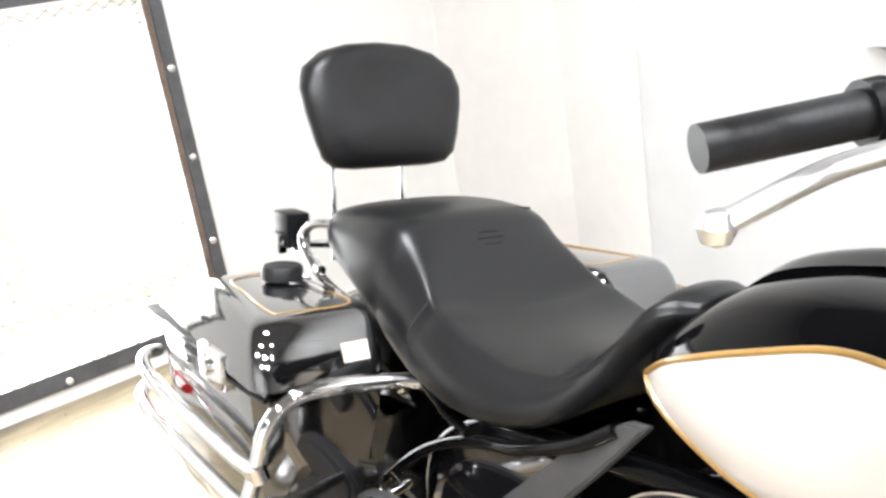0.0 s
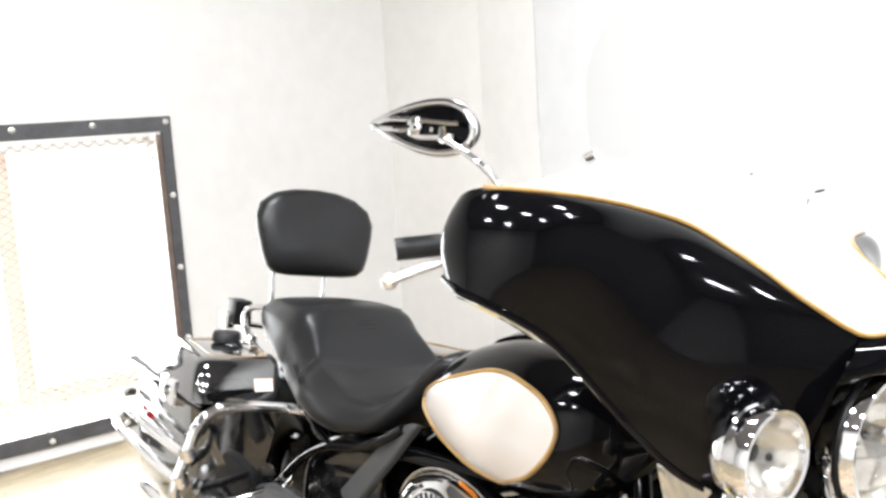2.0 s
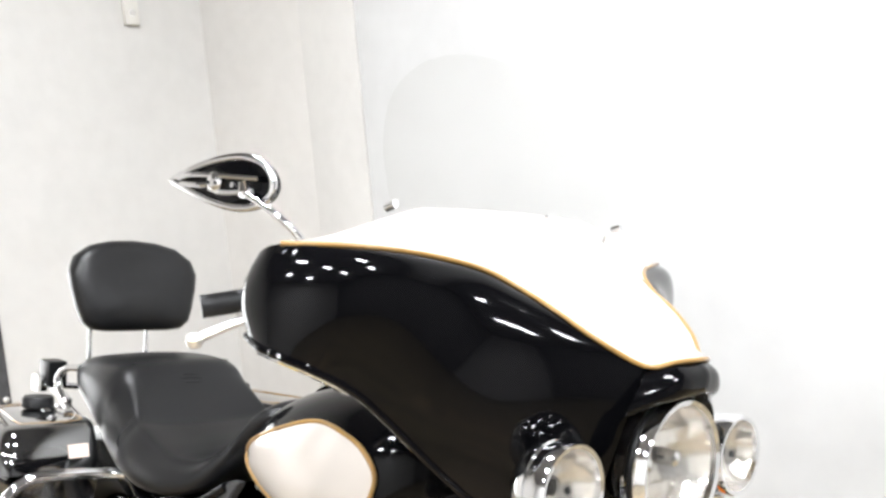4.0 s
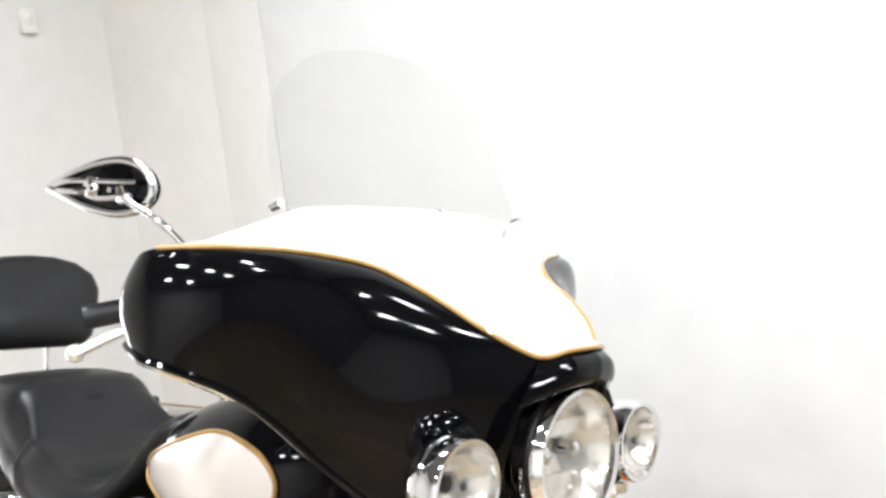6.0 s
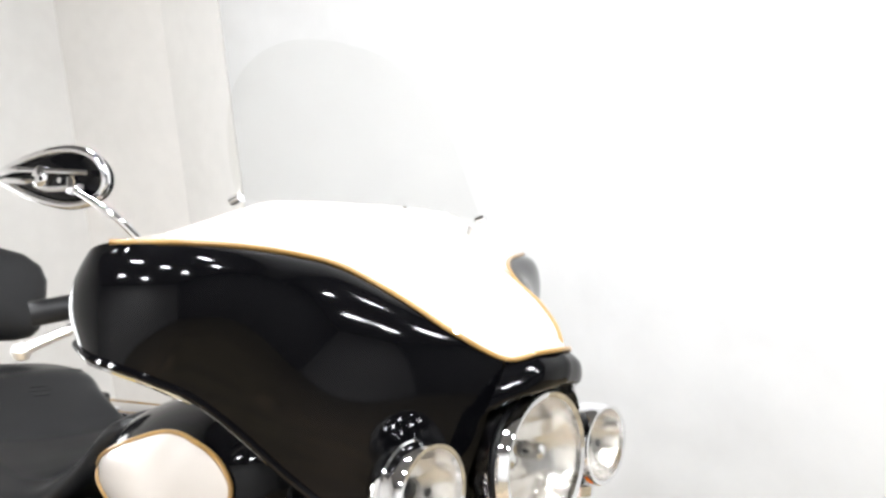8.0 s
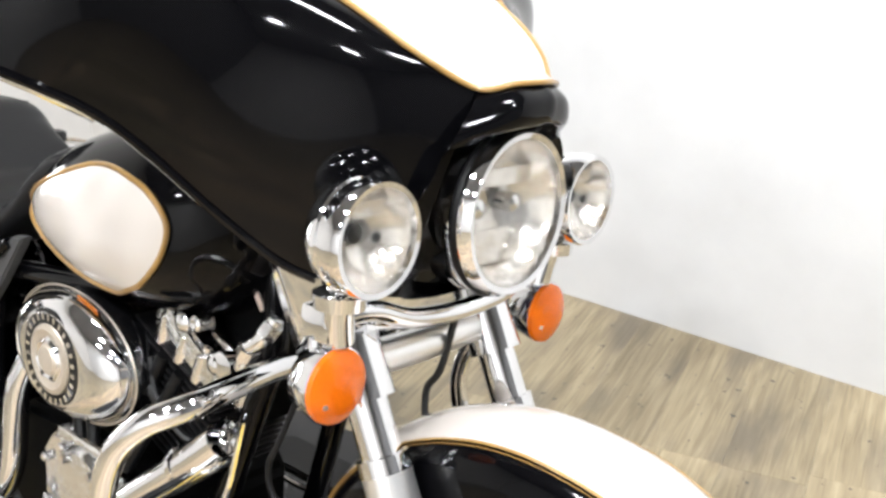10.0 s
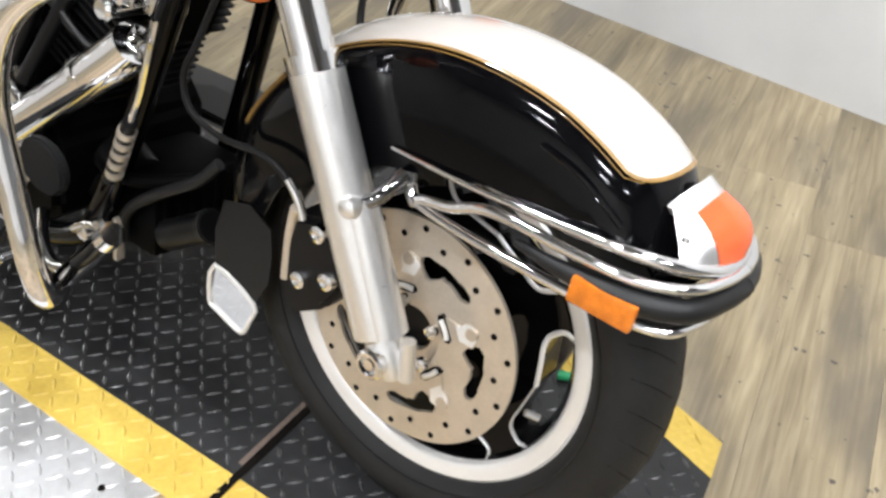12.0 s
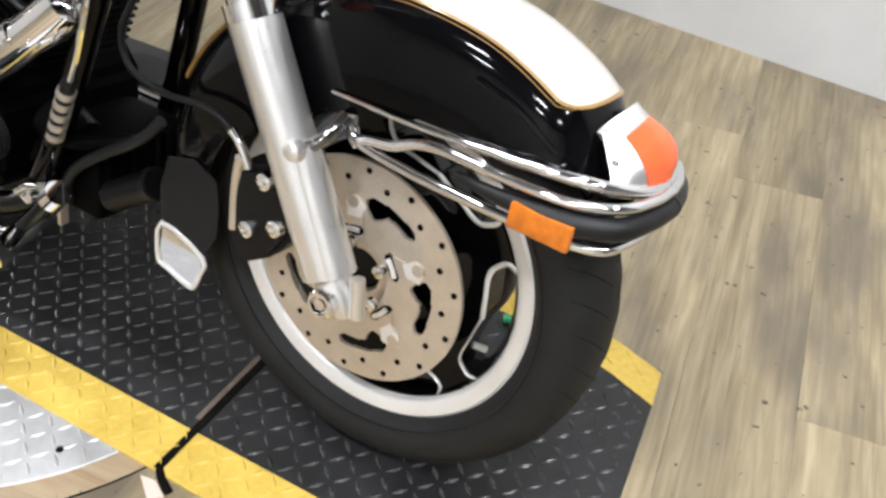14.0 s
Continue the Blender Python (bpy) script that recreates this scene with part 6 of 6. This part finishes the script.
# engine guard
gd = P("engine_guard", tube([(-0.375, -0.03, 0.665), (-0.345, -0.12, 0.685), (-0.31, -0.22, 0.698), (-0.30, -0.285, 0.696), (-0.335, -0.325, 0.672), (-0.375, -0.338, 0.620), (-0.395, -0.338, 0.540), (-0.375, -0.336, 0.440), (-0.355, -0.332, 0.350), (-0.365, -0.31, 0.295), (-0.42, -0.25, 0.265), (-0.50, -0.12, 0.245)], 0.0158, n=8, seg=20), M_CHROME, None, "chrome engine guard hoop")
P("engine_guard_far", tube(mirrored([(-0.375, -0.03, 0.665), (-0.345, -0.12, 0.685), (-0.31, -0.22, 0.698), (-0.335, -0.325, 0.672), (-0.395, -0.338, 0.540), (-0.355, -0.332, 0.350), (-0.42, -0.25, 0.265), (-0.50, -0.12, 0.245)]), 0.0158, n=8, seg=16), M_CHROME, gd)
# frame tubes and front hardware
frm = P("frame", tube([(-0.30, 0, 0.90), (-0.325, 0, 0.85), (-0.345, 0, 0.81)], 0.032, n=4, seg=18), M_DARK, None, "black steel frame")
for s in (-1, 1):
    P("down_tube", tube([(-0.465, s * 0.03, 0.80), (-0.437, s * 0.045, 0.73), (-0.412, s * 0.07, 0.66), (-0.42, s * 0.085, 0.61), (-0.52, s * 0.11, 0.30), (-0.60, s * 0.12, 0.20), (-0.8, s * 0.12, 0.165), (-1.3, s * 0.12, 0.17)], 0.019, n=6, seg=14), M_BLACK, frm, "gloss black down tube")
    P("upper_tube", tube([(-0.48, s * 0.04, 0.775), (-0.7, s * 0.10, 0.70), (-1.0, s * 0.14, 0.67), (-1.25, s * 0.15, 0.62), (-1.35, s * 0.15, 0.50), (-1.30, s * 0.13, 0.25)], 0.018, n=6, seg=14), M_BLACK, frm)
    P("side_rail", tube([(-0.94, s * 0.178, 0.735), (-0.997, s * 0.19, 0.698), (-1.10, s * 0.195, 0.655), (-1.203, s * 0.195, 0.629), (-1.295, s * 0.195, 0.585), (-1.36, s * 0.195, 0.54), (-1.44, s * 0.195, 0.47)], 0.0095, n=5, seg=12), M_BLACK, frm, "gloss black rail below the seat")
    P("seat_strut", tube([(-1.215, s * 0.19, 0.636), (-1.26, s * 0.195, 0.650), (-1.287, s * 0.195, 0.665), (-1.346, s * 0.195, 0.690)], 0.008, n=4, seg=10), M_BLACK, frm)
    P("bracket_rod", tube([(-1.40, s * 0.205, 0.50), (-1.33, s * 0.205, 0.488), (-1.27, s * 0.205, 0.478)], 0.0055, n=3, seg=10), M_CHROME, frm, "thin chrome bracket rod")
    P("bracket_rod", tube([(-1.44, s * 0.21, 0.455), (-1.38, s * 0.21, 0.478), (-1.33, s * 0.208, 0.520)], 0.0065, n=3, seg=10), M_CHROME, frm, "thin chrome bracket rod")
    P("swingarm_cover", prism([(-1.30, 0.60), (-1.37, 0.62), (-1.50, 0.56), (-1.56, 0.42), (-1.50, 0.30), (-1.25, 0.30), (-1.30, 0.42)], s * 0.01, "y", s * 0.128, bevel=0.003), M_BLACK, frm, "gloss black cover behind the frame")
    # Satin black in itself; the grey base puts the white wall's reflection into colour.
    P("frame_cover", prism([(-0.895, 0.752), (-0.93, 0.748), (-1.00, 0.700), (-1.165, 0.545), (-1.14, 0.515), (-1.09, 0.540), (-0.98, 0.655)], s * 0.02, "y", s * 0.158, bevel=0.003), M_FLAP, frm, "satin black frame cover, greyed to paint in its sheen")
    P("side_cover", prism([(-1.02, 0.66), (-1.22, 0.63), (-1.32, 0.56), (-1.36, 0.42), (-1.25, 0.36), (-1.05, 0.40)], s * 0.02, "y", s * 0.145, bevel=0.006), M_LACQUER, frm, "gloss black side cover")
# Regulator box enlarged in near-black to paint in the shadow under the engine.
P("regulator", box(-0.575, -0.450, -0.085, 0.085, 0.215, 0.335, 0.010), M_DARK, frm, "black regulator box, enlarged to fill the shadow under the engine")
for k in range(7):
    P("regulator_fin", box(-0.450, -0.444, -0.072 + k * 0.0225, -0.066 + k * 0.0225, 0.225, 0.325), M_DARK, frm, smooth=False)
P("lower_hose", tube([(-0.40, -0.06, 0.36), (-0.46, -0.10, 0.345), (-0.52, -0.11, 0.33), (-0.55, -0.11, 0.29)], 0.010, n=6, seg=10), M_DARK, frm)
P("breather_hose", tube([(-0.505, -0.095, 0.230), (-0.502, -0.098, 0.262), (-0.478, -0.10, 0.298), (-0.425, -0.10, 0.340), (-0.36, -0.09, 0.385), (-0.33, -0.08, 0.42)], 0.0085, n=6, seg=12), M_RUBBER, frm, "black rubber breather hose")
horn = P("horn", tube([(-0.425, -0.08, 0.268), (-0.335, -0.08, 0.325)], 0.023, n=1, seg=20), M_MATTE, frm, "small black horn")
P("horn_ring", tube([(-0.347, -0.08, 0.317), (-0.338, -0.08, 0.323)], 0.025, n=1, seg=20), M_RUBBER, horn)
P("guard_plate", box(-0.506, -0.498, -0.115, -0.10, 0.20, 0.27, 0.002), M_STEEL, frm, "thin bright plate edge")
P("tag", prism([(-0.472, 0.752), (-0.464, 0.756), (-0.444, 0.728), (-0.452, 0.722)], 0.003, "y", -0.062), M_STICKER, frm, "small cream paper tag", smooth=False)
sock = P("cable_sleeve", tube([(-0.424, -0.146, 0.458), (-0.455, -0.138, 0.405), (-0.490, -0.130, 0.345)], 0.0105, n=3, seg=14), M_MATTE, frm, "black cable sleeve with grey bands")
for k in range(5):
    a = Vector((-0.432 - k * 0.0105, -0.144 + k * 0.003, 0.444 - k * 0.0195))
    P("sleeve_band", tube([a, a + Vector((-0.0045, 0.001, -0.0085))], 0.0128, n=1, seg=14), M_STEEL, sock, "grey band")
P("cable_rod", tube([(-0.424, -0.146, 0.458), (-0.405, -0.145, 0.51), (-0.390, -0.138, 0.60)], 0.0045, n=3, seg=8), M_CHROME, sock, "thin bright rod")
P("engine_shield", prism([(-0.425, 0.69), (-0.448, 0.78), (-0.50, 0.80), (-0.60, 0.73), (-0.60, 0.60), (-0.50, 0.52)], 0.09, "y", -0.045), M_DARK, frm, "dark wiring cover", smooth=False)
P("front_mount", box(-0.50, -0.44, -0.09, -0.04, 0.575, 0.63, 0.01), M_CAST, eng, "chrome coil bracket")
P("choke_knob", lathe([(-0.10, 0.0), (-0.10, 0.018), (-0.125, 0.02), (-0.13, 0.0)], "y", (-0.455, 0, 0.655), 18), M_CHROME, eng)
# floorboards and pedal
for s in (-1, 1):
    fb = P("floorboard", prism([(-0.52, -0.0), (-0.56, 0.05), (-0.80, 0.05), (-0.84, 0.0), (-0.80, -0.05), (-0.56, -0.05)], 0.018, "z", 0.262, bevel=0.004), M_GREYBLK, None, "black rubber rider floorboard")
    fb.matrix_basis = pose(0, s * 0.285, 0)
    P("board_edge", tube([(-0.515, 0.0, 0.26), (-0.56, 0.056, 0.26), (-0.80, 0.056, 0.26), (-0.845, 0.0, 0.26), (-0.80, -0.056, 0.26), (-0.56, -0.056, 0.26)], 0.006, n=4, seg=8, closed=True), M_CHROME, fb)
    half = [(-1.452, 0.392), (-1.425, 0.372), (-1.318, 0.377), (-1.195, 0.380), (-1.158, 0.402), (-1.150, 0.445), (-1.163, 0.500), (-1.200, 0.522), (-1.269, 0.523), (-1.375, 0.500), (-1.436, 0.440)]
    rim = [(p.x, p.y) for p in spline([(a, d, 0) for a, d in half + half[:1]], 3)[:-1]]
    pb = P("passenger_board", prism(rim, s * 0.020, "y", s * 0.252, bevel=0.004), M_FLAP, None, "dark grey folded passenger footboard")
    P("board_pad", prism([(-1.30 + (a + 1.30) * 0.84, 0.447 + (d - 0.447) * 0.80) for a, d in rim], s * 0.005, "y", s * 0.2725, bevel=0.0015), M_FLAP, pb, "ribbed grey rubber pad")
    for x0, z0 in ((-1.41, 0.372), (-1.275, 0.376)):
        P("board_hinge", box(x0, x0 + 0.030, min(s * 0.262, s * 0.279), max(s * 0.262, s * 0.279), z0, z0 + 0.030, 0.003), M_MATTE, pb, "black hinge block")
    P("board_mark", box(-1.262, -1.235, min(s * 0.277, s * 0.279), max(s * 0.277, s * 0.279), 0.462, 0.468), M_MATTE, pb, smooth=False)
    P("board_bracket", tube([(-1.32, s * 0.16, 0.34), (-1.31, s * 0.22, 0.36), (-1.31, s * 0.25, 0.385)], 0.012, n=3, seg=10), M_MATTE, pb)
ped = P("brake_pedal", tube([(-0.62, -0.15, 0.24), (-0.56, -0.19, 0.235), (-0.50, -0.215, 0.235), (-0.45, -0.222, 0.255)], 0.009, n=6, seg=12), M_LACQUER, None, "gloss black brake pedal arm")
P("pedal_pad", tube([(-0.372, -0.222, 0.338), (-0.40, -0.222, 0.305), (-0.445, -0.222, 0.258)], 0.013, n=4, seg=14, flat=0.7), M_MATTE, ped, "black pedal pad")
P("pedal_rubber", prism([(-0.535 + 0.048 * math.cos(radians(10 * k)), 0.365 + 0.040 * math.sin(radians(10 * k))) for k in range(36)], 0.016, "y", -0.205, bevel=0.004), M_GREYBLK, ped, "oval grey rubber pedal pad")
P("pedal_cap", tube([(-0.358, -0.222, 0.352), (-0.374, -0.222, 0.335)], 0.0165, n=1, seg=18), M_CHROME, ped, "chrome pedal cap")
P("pedal_pivot", lathe([(-0.17, 0.0), (-0.17, 0.012), (-0.20, 0.012), (-0.204, 0.0)], "y", (-0.455, 0, 0.30), 16), M_CAST, ped)
P("pedal_spring", tube([(-0.47, -0.20, 0.30), (-0.44, -0.205, 0.322), (-0.41, -0.21, 0.335)], 0.006, n=4, seg=10), M_CAST, ped)
st = P("side_stand", tube([(-0.62, 0.12, 0.20), (-0.60, 0.20, 0.10), (-0.58, 0.262, 0.078)], 0.011, n=4, seg=12), M_CHROME, None, "chrome side stand carrying the lean")
P("stand_foot", box(-0.63, -0.53, 0.24, 0.29, 0.066, 0.079, 0.004), M_CHROME, st)


# ---- floor planks, each a piece ----
PW, PL = 0.182, 1.22
plank_floor = empty("floor")
tagged(plank_floor, "pale wood-look vinyl plank floor with grey smudges", "", "", "structure")
plank_me = bpy.data.meshes.new("plank")
bm = box(-PW / 2 + 0.00025, PW / 2 - 0.00025, -PL / 2 + 0.00025, PL / 2 - 0.00025, -0.011, -0.003)
bm.to_mesh(plank_me)
bm.free()
plank_me.materials.append(M_PLANK)
rng = random.Random(4)
i = 0
x = -3.55
while x < 3.2:
    y = -0.6 - rng.random() * PL
    if x < 0.511 - PW / 2:
        y = -0.10 - rng.random() * 0.3 + PL / 2
    while y < 3.0:
        limit = 1.566 - 0.273 * x + 0.7
        if y - PL / 2 < limit:
            shared("plank", plank_me, plank_floor, pose(x, y, GZ))
        y += PL
    x += PW
near_me = bpy.data.meshes.new("short_plank")
bm = box(-0.449, 0.449, -0.0745, 0.0745, -0.011, -0.0036)
bm.to_mesh(near_me)
bm.free()
near_me.materials.append(M_PLANK2)
for r in range(14):
    for c in range(5):
        m = pose(0.35, -0.95, GZ, 0, 0, -38) @ pose((c - 2) * 0.9 + (r % 3) * 0.3, (r - 6) * 0.15, 0)
        p = m.translation
        if p.y < -0.32 and p.x < 1.2:
            shared("plank", near_me, plank_floor, m)
